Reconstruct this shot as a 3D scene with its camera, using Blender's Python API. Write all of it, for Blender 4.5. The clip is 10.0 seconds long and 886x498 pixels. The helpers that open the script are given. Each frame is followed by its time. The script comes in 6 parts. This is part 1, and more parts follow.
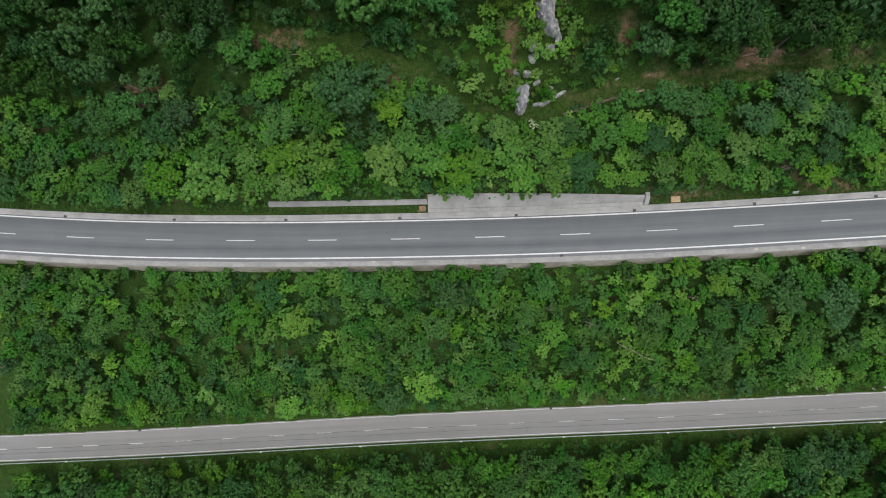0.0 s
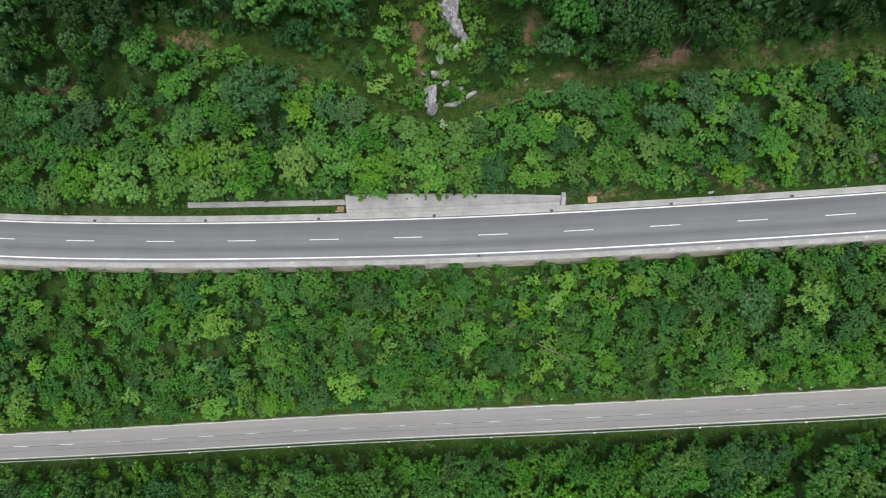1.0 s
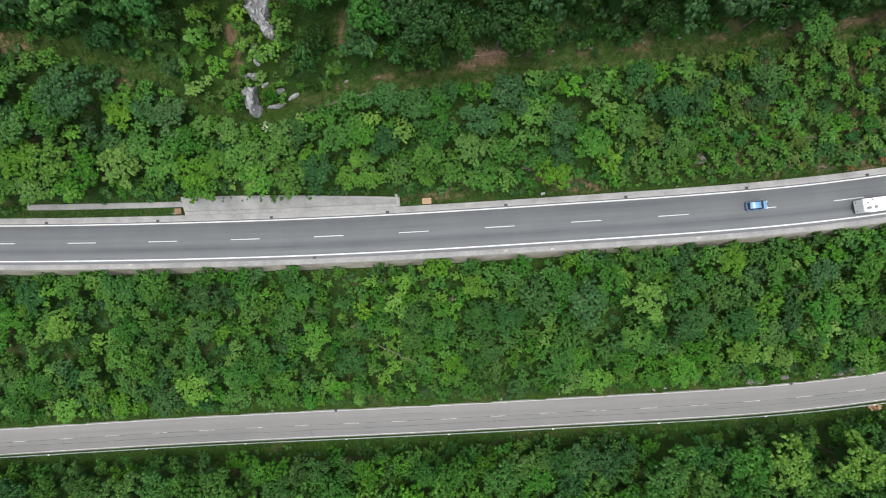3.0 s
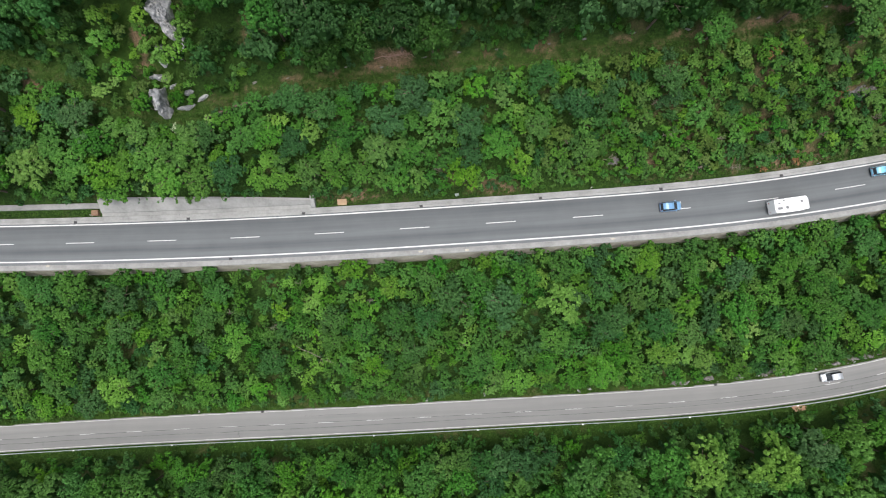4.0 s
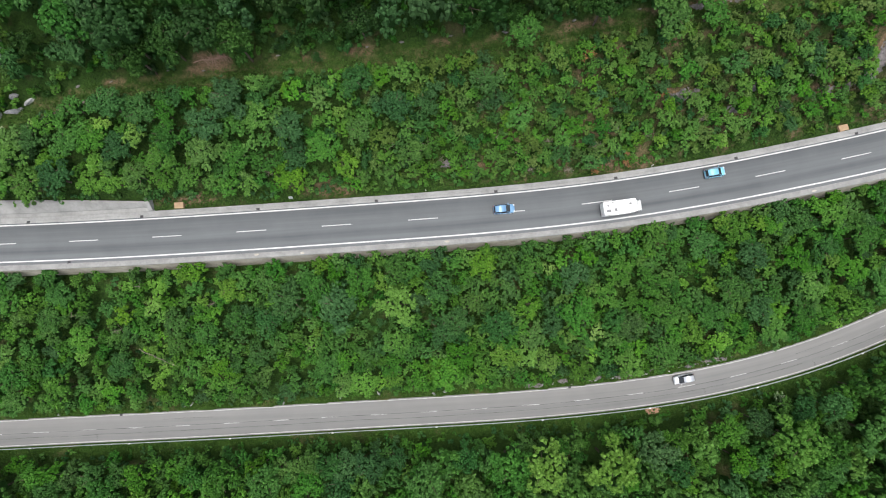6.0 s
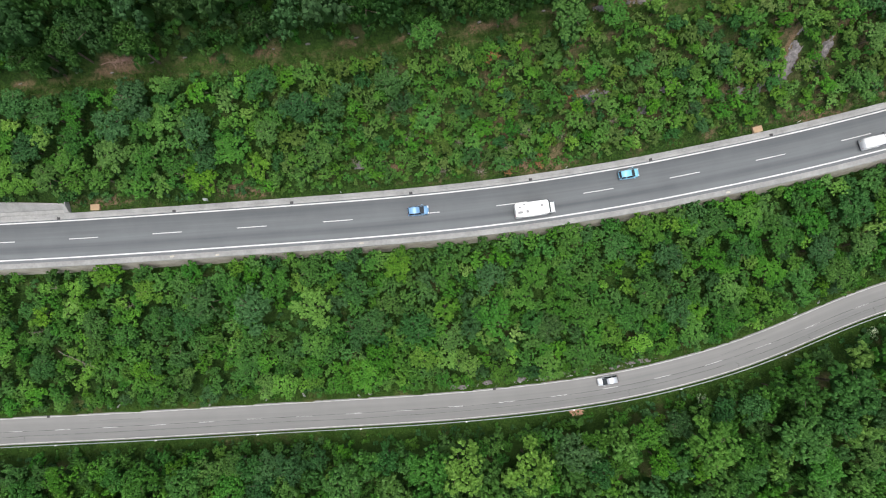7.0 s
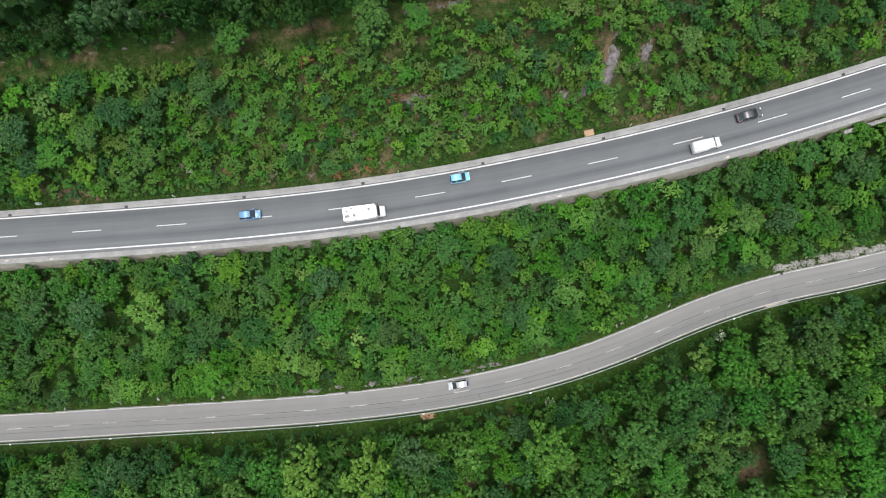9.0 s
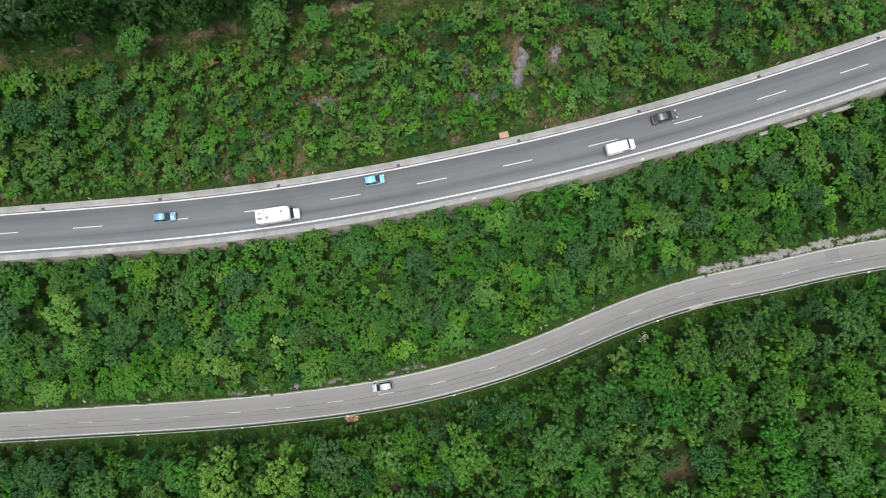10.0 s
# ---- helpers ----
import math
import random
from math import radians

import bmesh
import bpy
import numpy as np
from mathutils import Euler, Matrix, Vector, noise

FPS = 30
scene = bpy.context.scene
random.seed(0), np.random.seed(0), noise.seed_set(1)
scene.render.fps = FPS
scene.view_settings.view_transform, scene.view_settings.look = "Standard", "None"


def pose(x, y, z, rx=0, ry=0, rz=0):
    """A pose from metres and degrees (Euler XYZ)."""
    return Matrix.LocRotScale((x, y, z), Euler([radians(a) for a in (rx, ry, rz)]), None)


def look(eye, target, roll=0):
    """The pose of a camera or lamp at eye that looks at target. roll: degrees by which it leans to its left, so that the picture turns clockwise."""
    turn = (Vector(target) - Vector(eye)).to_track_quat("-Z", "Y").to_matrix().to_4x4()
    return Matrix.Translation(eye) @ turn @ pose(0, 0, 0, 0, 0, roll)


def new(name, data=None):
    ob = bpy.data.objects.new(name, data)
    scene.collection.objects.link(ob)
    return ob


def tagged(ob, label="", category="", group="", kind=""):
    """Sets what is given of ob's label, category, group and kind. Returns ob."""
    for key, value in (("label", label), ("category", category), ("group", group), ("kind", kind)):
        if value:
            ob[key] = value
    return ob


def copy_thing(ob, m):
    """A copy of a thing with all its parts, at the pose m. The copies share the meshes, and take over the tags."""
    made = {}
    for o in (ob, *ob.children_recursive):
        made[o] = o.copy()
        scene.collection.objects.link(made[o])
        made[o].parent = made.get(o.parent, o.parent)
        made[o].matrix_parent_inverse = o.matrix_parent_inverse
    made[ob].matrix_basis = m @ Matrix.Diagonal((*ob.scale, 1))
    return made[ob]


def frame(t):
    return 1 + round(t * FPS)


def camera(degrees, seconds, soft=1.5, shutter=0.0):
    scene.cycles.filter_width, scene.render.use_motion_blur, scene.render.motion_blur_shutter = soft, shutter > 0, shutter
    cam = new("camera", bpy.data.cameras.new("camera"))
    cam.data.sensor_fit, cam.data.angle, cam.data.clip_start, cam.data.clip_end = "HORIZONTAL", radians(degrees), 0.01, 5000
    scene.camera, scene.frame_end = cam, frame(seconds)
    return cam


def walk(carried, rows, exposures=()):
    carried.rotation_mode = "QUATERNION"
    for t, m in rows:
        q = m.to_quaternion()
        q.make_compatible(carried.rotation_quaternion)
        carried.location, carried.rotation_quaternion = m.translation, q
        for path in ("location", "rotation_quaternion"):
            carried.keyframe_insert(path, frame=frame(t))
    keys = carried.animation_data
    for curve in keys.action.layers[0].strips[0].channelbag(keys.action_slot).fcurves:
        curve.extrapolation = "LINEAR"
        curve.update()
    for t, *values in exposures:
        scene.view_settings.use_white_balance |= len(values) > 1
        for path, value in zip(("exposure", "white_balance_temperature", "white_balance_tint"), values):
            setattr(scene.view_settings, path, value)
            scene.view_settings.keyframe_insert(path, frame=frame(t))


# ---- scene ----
cam = camera(76.3, 10.0, soft=1.1)
# seconds, eye (m), tilt, lean and heading (degrees)
PATH = [
    (0, -6.17, -0.44, 97.66, 4.164, 0.208, 0.558),
    (0.5, 1.059, -0.378, 97.643, 4.187, 0.223, 0.518),
    (1, 8.407, -0.312, 97.621, 4.212, 0.239, 0.479),
    (1.5, 15.538, -0.244, 97.596, 4.239, 0.257, 0.443),
    (2, 23.011, -0.173, 97.566, 4.267, 0.276, 0.409),
    (2.5, 30.059, -0.098, 97.531, 4.296, 0.296, 0.376),
    (4, 52.223, 0.143, 97.403, 4.394, 0.366, 0.291),
    (4.5, 59.245, 0.23, 97.352, 4.43, 0.392, 0.266),
    (5, 66.54, 0.319, 97.296, 4.467, 0.42, 0.244),
    (5.5, 73.565, 0.412, 97.237, 4.505, 0.448, 0.223),
    (7, 95.634, 0.708, 97.031, 4.63, 0.544, 0.174),
    (7.5, 102.699, 0.813, 96.954, 4.674, 0.578, 0.161),
    (8, 110.16, 0.921, 96.873, 4.72, 0.614, 0.15),
    (8.5, 117.284, 1.032, 96.788, 4.768, 0.651, 0.142),
    (9, 124.6, 1.146, 96.698, 4.817, 0.69, 0.135),
    (9.5, 131.884, 1.264, 96.604, 4.867, 0.73, 0.131),
    (10, 139.241, 1.384, 96.506, 4.919, 0.772, 0.128),
]
# the picture opens a little darker: seconds, stops
OPENING = [(0, 0.23), (0.1, 0.5), (0.2, 0.64), (10, 0.64)]
walk(cam, [(t, pose(x, y, z, rx, ry, rz)) for t, x, y, z, rx, ry, rz in PATH], OPENING)

# ---------------------------------------------------------------- light
SUN_ELEVATION, SUN_FROM = 86.0, 190.0          # degrees; compass bearing of the veiled sun
world = bpy.data.worlds.new("overcast_sky")
scene.world = world
world.use_nodes = True
wn, wl = world.node_tree.nodes, world.node_tree.links
sky = wn.new("ShaderNodeTexSky")
sky.sky_type = "NISHITA"
sky.sun_disc = False
sky.sun_elevation, sky.sun_rotation = radians(SUN_ELEVATION), radians(SUN_FROM)
sky.dust_density, sky.air_density, sky.ozone_density = 4.0, 1.0, 1.0
veil = wn.new("ShaderNodeHueSaturation")
veil.inputs["Saturation"].default_value = 0.5
wl.new(sky.outputs[0], veil.inputs["Color"])
wl.new(veil.outputs[0], wn["Background"].inputs["Color"])
wn["Background"].inputs["Strength"].default_value = 0.15
sun = new("sun", bpy.data.lights.new("sun", "SUN"))
sun.data.energy, sun.data.angle, sun.data.color = 1.6, radians(45), (1.0, 0.97, 0.93)
az, el = radians(SUN_FROM), radians(SUN_ELEVATION)
sun.matrix_world = look((0, 0, 200), Vector((0, 0, 200)) - Vector((math.sin(az) * math.cos(el), math.cos(az) * math.cos(el), math.sin(el))))


# ---------------------------------------------------------------- materials
def material(name, rough=0.8, metal=0.0, spec=0.3):
    m = bpy.data.materials.new(name)
    m.use_nodes = True
    b = m.node_tree.nodes["Principled BSDF"]
    b.inputs["Roughness"].default_value, b.inputs["Metallic"].default_value = rough, metal
    b.inputs["Specular IOR Level"].default_value = spec
    return m, m.node_tree.nodes, m.node_tree.links, b


def ramp(nodes, stops):
    r = nodes.new("ShaderNodeValToRGB")
    while len(r.color_ramp.elements) < len(stops):
        r.color_ramp.elements.new(0.5)
    for e, (p, c) in zip(r.color_ramp.elements, stops):
        e.position, e.color = p, (*c, 1)
    return r


def noise_of(nodes, links, scale, detail=4, rough=0.55, vector=None):
    n = nodes.new("ShaderNodeTexNoise")
    n.inputs["Scale"].default_value, n.inputs["Detail"].default_value, n.inputs["Roughness"].default_value = scale, detail, rough
    if vector:
        links.new(vector, n.inputs["Vector"])
    return n


def maths(nodes, links, op, a, b, clamp=False):
    n = nodes.new("ShaderNodeMath")
    n.operation, n.use_clamp = op, clamp
    for i, v in enumerate((a, b)):
        if isinstance(v, (int, float)):
            n.inputs[i].default_value = v
        else:
            links.new(v, n.inputs[i])
    return n.outputs[0]


def blend(nodes, links, kind, fac, a, b):
    n = nodes.new("ShaderNodeMix")
    n.data_type, n.blend_type = "RGBA", kind
    for socket, v in ((n.inputs["Factor"], fac), (n.inputs["A"], a), (n.inputs["B"], b)):
        if isinstance(v, (int, float)):
            socket.default_value = v
        elif isinstance(v, tuple):
            socket.default_value = (*v, 1)
        else:
            links.new(v, socket)
    return n.outputs["Result"]


def bump(nodes, links, shader, height, strength, distance):
    b = nodes.new("ShaderNodeBump")
    b.inputs["Strength"].default_value, b.inputs["Distance"].default_value = strength, distance
    links.new(height, b.inputs["Height"])
    links.new(b.outputs[0], shader.inputs["Normal"])


def mottled(name, dark, light, scale=1.0, rough=0.85, fine=18.0, relief=0.02, metal=0.0, spec=0.3, vary=0.06):
    """A surface between two colours, with stains and grain in world metres."""
    m, n, l, b = material(name, rough, metal, spec)
    at = n.new("ShaderNodeNewGeometry").outputs["Position"]
    big, small = noise_of(n, l, scale, 5, 0.6, at), noise_of(n, l, fine, 3, 0.6, at)
    fac = maths(n, l, "ADD", maths(n, l, "MULTIPLY", big.outputs[0], 0.65), maths(n, l, "MULTIPLY", small.outputs[0], 0.35))
    r = ramp(n, ((0.32, dark), (0.68, light)))
    l.new(fac, r.inputs[0])
    own = maths(n, l, "ADD", maths(n, l, "MULTIPLY", n.new("ShaderNodeObjectInfo").outputs["Random"], vary), 1.0 - vary / 2)
    tint = n.new("ShaderNodeHueSaturation")
    l.new(own, tint.inputs["Value"])
    l.new(r.outputs[0], tint.inputs["Color"])
    l.new(tint.outputs[0], b.inputs["Base Color"])
    if relief:
        bump(n, l, b, small.outputs[0], 0.6, relief)
    return m


def paint(name, colour, rough=0.35, metal=0.0, coat=0.0):
    m, n, l, b = material(name, rough, metal, 0.5)
    at = n.new("ShaderNodeTexCoord").outputs["Object"]
    s = noise_of(n, l, 3.0, 4, 0.6, at)
    l.new(blend(n, l, "MULTIPLY", maths(n, l, "MULTIPLY", s.outputs[0], 0.22), colour, (0.7, 0.68, 0.64)), b.inputs["Base Color"])
    b.inputs["Coat Weight"].default_value = coat
    return m


def asphalt(name, dark, light, profile):
    """Worn asphalt. UV: metres along and across the road; profile: wear from side to side."""
    m, n, l, b = material(name, 0.85, 0.0, 0.25)
    uv = n.new("ShaderNodeUVMap")
    uv.uv_map = "along"
    parts = n.new("ShaderNodeSeparateXYZ")
    l.new(uv.outputs[0], parts.inputs[0])
    stretch = n.new("ShaderNodeMapping")
    stretch.inputs["Scale"].default_value = (0.035, 1.6, 1.0)
    l.new(uv.outputs[0], stretch.inputs[0])
    streak = noise_of(n, l, 1.0, 4, 0.55, stretch.outputs[0])
    patch = noise_of(n, l, 0.22, 4, 0.6, uv.outputs[0])
    grain = noise_of(n, l, 26.0, 2, 0.7, uv.outputs[0])
    across = ramp(n, [(min(1, max(0, (o + 4) / 8)), (v, v, v)) for o, v in profile])
    l.new(maths(n, l, "MULTIPLY", maths(n, l, "ADD", parts.outputs[1], 4.0), 0.125), across.inputs[0])
    fac = maths(n, l, "ADD", maths(n, l, "MULTIPLY", streak.outputs[0], 0.5), maths(n, l, "MULTIPLY", patch.outputs[0], 0.3))
    fac = maths(n, l, "ADD", fac, maths(n, l, "MULTIPLY", grain.outputs[0], 0.2))
    fac = maths(n, l, "ADD", maths(n, l, "MULTIPLY", fac, 0.5), maths(n, l, "MULTIPLY", across.outputs[0], 0.5))
    r = ramp(n, ((0.3, dark), (0.7, light)))
    l.new(fac, r.inputs[0])
    l.new(r.outputs[0], b.inputs["Base Color"])
    bump(n, l, b, grain.outputs[0], 0.4, 0.01)
    return m


def foliage(name, deep, mid, bright, spread=0.13, lively=1.0):
    """Leaves: one shade and hue a tree (tint or the object's own chance), shades clump by clump and leaf by leaf."""
    m, n, l, b = material(name, 0.6, 0.0, 0.2)
    att = n.new("ShaderNodeAttribute")
    att.attribute_name = "tint"
    tree = maths(n, l, "FRACT", maths(n, l, "ADD", att.outputs["Fac"], n.new("ShaderNodeObjectInfo").outputs["Random"]), 0.0)
    geo = n.new("ShaderNodeNewGeometry")
    tuft = n.new("ShaderNodeAttribute")
    tuft.attribute_name = "tuft"
    clump = maths(n, l, "MULTIPLY", tuft.outputs["Fac"], 0.44)
    fac = maths(n, l, "ADD", maths(n, l, "ADD", maths(n, l, "MULTIPLY", tree, max(0.1, 0.56 - spread)), clump), maths(n, l, "MULTIPLY", geo.outputs["Random Per Island"], spread))
    r = ramp(n, ((0.08, deep), (0.5, mid), (0.95, bright)))
    l.new(fac, r.inputs[0])
    own = maths(n, l, "FRACT", maths(n, l, "MULTIPLY", tree, 7.31), 0.0)
    other = maths(n, l, "FRACT", maths(n, l, "MULTIPLY", tree, 17.7), 0.0)
    hue = n.new("ShaderNodeHueSaturation")
    l.new(maths(n, l, "ADD", maths(n, l, "MULTIPLY", own, 0.026 * lively), 0.5 - 0.016 * lively), hue.inputs["Hue"])
    l.new(maths(n, l, "ADD", maths(n, l, "MULTIPLY", other, 0.18 * lively), 1.0 - 0.12 * lively), hue.inputs["Saturation"])
    l.new(r.outputs[0], hue.inputs["Color"])
    # finer leaves than the mesh holds: noise puts their dark gaps into the colour
    fine = noise_of(n, l, 8.5, 3, 0.75, geo.outputs["Position"])
    grain = ramp(n, ((0.34, (0.6, 0.64, 0.57)), (0.5, (1.0, 1.03, 0.96)), (0.66, (1.34, 1.4, 1.28))))
    l.new(fine.outputs[0], grain.inputs[0])
    leaf = blend(n, l, "MULTIPLY", 1.0, hue.outputs[0], grain.outputs[0])
    l.new(leaf, b.inputs["Base Color"])
    bump(n, l, b, fine.outputs[0], 0.8, 0.1)
    thin = n.new("ShaderNodeBsdfTranslucent")
    l.new(leaf, thin.inputs["Color"])
    mix = n.new("ShaderNodeMixShader")
    mix.inputs[0].default_value = 0.28
    l.new(b.outputs[0], mix.inputs[1])
    l.new(thin.outputs[0], mix.inputs[2])
    l.new(mix.outputs[0], n["Material Output"].inputs["Surface"])
    return m


def crag_stone():
    """Weathered limestone: pale faces, grey water streaks, dark lichen in the hollows."""
    m, n, l, b = material("crag_limestone", 0.92, 0.0, 0.2)
    at = n.new("ShaderNodeNewGeometry").outputs["Position"]
    stretch = n.new("ShaderNodeMapping")
    stretch.inputs["Scale"].default_value = (1.6, 1.0, 0.35)
    l.new(at, stretch.inputs[0])
    streak, stain, grain = noise_of(n, l, 1.3, 5, 0.6, stretch.outputs[0]), noise_of(n, l, 0.8, 4, 0.6, at), noise_of(n, l, 6.0, 4, 0.7, at)
    fac = maths(n, l, "ADD", maths(n, l, "MULTIPLY", streak.outputs[0], 0.5), maths(n, l, "MULTIPLY", grain.outputs[0], 0.5))
    r = ramp(n, ((0.33, (0.1, 0.105, 0.11)), (0.46, (0.27, 0.275, 0.285)), (0.56, (0.4, 0.4, 0.4)), (0.68, (0.58, 0.565, 0.53))))
    l.new(fac, r.inputs[0])
    lichen = maths(n, l, "MULTIPLY", maths(n, l, "SUBTRACT", stain.outputs[0], 0.54), 4.0, True)
    l.new(blend(n, l, "MIX", maths(n, l, "MULTIPLY", lichen, 0.6), r.outputs[0], (0.12, 0.125, 0.12)), b.inputs["Base Color"])
    bump(n, l, b, grain.outputs[0], 0.8, 0.15)
    return m


LEAF = {
    "broad": foliage("broad_leaves", (0.0275, 0.0909, 0.0184), (0.0564, 0.172, 0.0274), (0.101, 0.262, 0.041)),
    "young": foliage("young_leaves", (0.0902, 0.227, 0.0308), (0.137, 0.314, 0.0466), (0.203, 0.393, 0.0821)),
    "dusk": foliage("blue_green_leaves", (0.0231, 0.0751, 0.0233), (0.0419, 0.127, 0.0342), (0.078, 0.197, 0.0547)),
    "shrub": foliage("shrub_leaves", (0.0375, 0.119, 0.0171), (0.0744, 0.206, 0.0253), (0.137, 0.302, 0.0424)),
    # deeper green leaves, with the dense wood's shade put into the colour
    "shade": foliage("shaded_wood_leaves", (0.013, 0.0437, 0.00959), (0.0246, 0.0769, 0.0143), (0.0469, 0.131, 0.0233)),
    # inner leaves and twigs, darkened in colour for the shade inside crowns
    "inner": foliage("inner_shade_leaves", (0.0144, 0.048, 0.00959), (0.0217, 0.0699, 0.0137), (0.0332, 0.0961, 0.0184), 0.13, 0.4),
    "olive": foliage("olive_leaves", (0.0505, 0.1, 0.0178), (0.0902, 0.171, 0.0308), (0.152, 0.262, 0.0581)),
    "grass": foliage("grass_blades", (0.03, 0.07, 0.011), (0.05, 0.11, 0.016), (0.092, 0.155, 0.03), 0.6, 0.5),
    "flower": foliage("white_blossom", (0.05, 0.14, 0.03), (0.09, 0.2, 0.05), (0.8, 0.8, 0.66), 0.6, 0.3),
    "dry": foliage("dry_leaves", (0.156, 0.0806, 0.039), (0.26, 0.13, 0.0585), (0.338, 0.195, 0.091), 0.13, 0.3),
}
BARK = mottled("bark", (0.06, 0.045, 0.032), (0.16, 0.13, 0.1), 2.0, 0.9, 14, 0.03)
DEADWOOD = mottled("weathered_deadwood", (0.15, 0.12, 0.095), (0.31, 0.27, 0.23), 2.0, 0.9, 14, 0.02)
ASPHALT_UP = asphalt("grey_road_asphalt", (0.073, 0.079, 0.083), (0.161, 0.171, 0.176), ((-3.9, 0.62), (-2.5, 0.62), (-1.5, 0.24), (-0.6, 0.55), (0.5, 0.5), (1.6, 0.4), (2.8, 0.26), (3.6, 0.42)))
ASPHALT_LOW = asphalt("bleached_old_asphalt", (0.124, 0.127, 0.127), (0.238, 0.237, 0.23), ((-2.8, 0.5), (-1.6, 0.42), (-0.35, 0.46), (-0.25, 0.56), (0.8, 0.5), (1.6, 0.66), (2.7, 0.58)))
TAR = mottled("tar_seal", (0.035, 0.035, 0.036), (0.07, 0.07, 0.07), 1.0, 0.6)
LINE_WHITE = mottled("road_paint", (0.45, 0.45, 0.44), (0.64, 0.64, 0.63), 0.9, 0.6, 9, 0.0)
LINE_WORN = mottled("worn_road_paint", (0.24, 0.24, 0.23), (0.6, 0.6, 0.58), 1.4, 0.7, 7, 0.0)
CONCRETE = mottled("kerb_concrete", (0.19, 0.192, 0.187), (0.335, 0.336, 0.326), 0.4, 0.9, 3, 0.01)
CONCRETE_PALE = mottled("pale_concrete", (0.18, 0.181, 0.175), (0.3, 0.3, 0.288), 0.35, 0.9, 2.5, 0.015)
WALL_STONE = mottled("stained_wall_concrete", (0.27, 0.245, 0.2), (0.52, 0.485, 0.41), 0.6, 0.92, 5, 0.03)
IRON = mottled("cast_iron", (0.025, 0.025, 0.027), (0.06, 0.06, 0.062), 3.0, 0.6)
STEEL = mottled("galvanised_steel", (0.3, 0.33, 0.32), (0.48, 0.51, 0.5), 1.2, 0.45, 10, 0.0, 0.2, 0.5)
ROCK = mottled("limestone", (0.1, 0.105, 0.11), (0.44, 0.44, 0.44), 1.6, 0.9, 5, 0.08)
CRAG = crag_stone()
ROCK_PALE = mottled("whitish_limestone", (0.035, 0.045, 0.03), (0.4, 0.395, 0.37), 3.2, 0.9, 5, 0.12)
ROCK_DARK = mottled("weathered_rock", (0.05, 0.047, 0.045), (0.27, 0.25, 0.25), 2.2, 0.9, 7, 0.08)
EARTH_RED = mottled("reddish_gravel", (0.24, 0.13, 0.085), (0.42, 0.26, 0.17), 1.2, 0.95, 8, 0.03)
TIMBER = mottled("orange_timber", (0.27, 0.18, 0.105), (0.42, 0.3, 0.19), 1.6, 0.75, 9, 0.01)
WHITE_METAL = paint("white_sheet_metal", (0.75, 0.76, 0.76), 0.45)
RUST = mottled("rusty_steel", (0.12, 0.07, 0.045), (0.25, 0.16, 0.105), 2.5, 0.8)


def ground_material():
    """Forest floor: grass and litter in patches, bare earth where the sheet is marked as trodden."""
    m, n, l, b = material("forest_floor", 0.95, 0.0, 0.15)
    at = n.new("ShaderNodeNewGeometry").outputs["Position"]
    big, mid, fine = noise_of(n, l, 0.16, 5, 0.6, at), noise_of(n, l, 1.1, 4, 0.65, at), noise_of(n, l, 7.0, 3, 0.7, at)
    leafy = noise_of(n, l, 3.2, 5, 0.75, at)
    grass = ramp(n, ((0.34, (0.008, 0.02, 0.004)), (0.48, (0.022, 0.052, 0.009)), (0.58, (0.038, 0.083, 0.014)), (0.72, (0.075, 0.125, 0.026))))
    l.new(maths(n, l, "ADD", maths(n, l, "MULTIPLY", leafy.outputs[0], 0.75), maths(n, l, "MULTIPLY", mid.outputs[0], 0.25)), grass.inputs[0])
    litter = ramp(n, ((0.3, (0.07, 0.048, 0.03)), (0.7, (0.27, 0.19, 0.115))))
    l.new(fine.outputs[0], litter.inputs[0])
    worn = n.new("ShaderNodeAttribute")
    worn.attribute_name = "bare"
    spots = maths(n, l, "MULTIPLY", maths(n, l, "SUBTRACT", big.outputs[0], 0.56), 5.0, True)
    trod = maths(n, l, "MULTIPLY", maths(n, l, "ADD", worn.outputs["Fac"], maths(n, l, "MULTIPLY", maths(n, l, "SUBTRACT", mid.outputs[0], 0.5), 3.2)), worn.outputs["Fac"], True)
    fac = maths(n, l, "MAXIMUM", maths(n, l, "MULTIPLY", spots, 0.6), maths(n, l, "MULTIPLY", trod, 1.5, True))
    lawn = n.new("ShaderNodeAttribute")
    lawn.attribute_name = "lawn"
    turf = ramp(n, ((0.35, (0.016, 0.039, 0.006)), (0.5, (0.03, 0.069, 0.01)), (0.65, (0.054, 0.098, 0.017))))
    l.new(maths(n, l, "ADD", maths(n, l, "MULTIPLY", mid.outputs[0], 0.5), maths(n, l, "MULTIPLY", fine.outputs[0], 0.5)), turf.inputs[0])
    open_ground = blend(n, l, "MIX", lawn.outputs["Fac"], grass.outputs[0], turf.outputs[0])
    l.new(blend(n, l, "MIX", fac, open_ground, litter.outputs[0]), b.inputs["Base Color"])
    bump(n, l, b, leafy.outputs[0], 1.0, 0.3)
    return m


GROUND = ground_material()


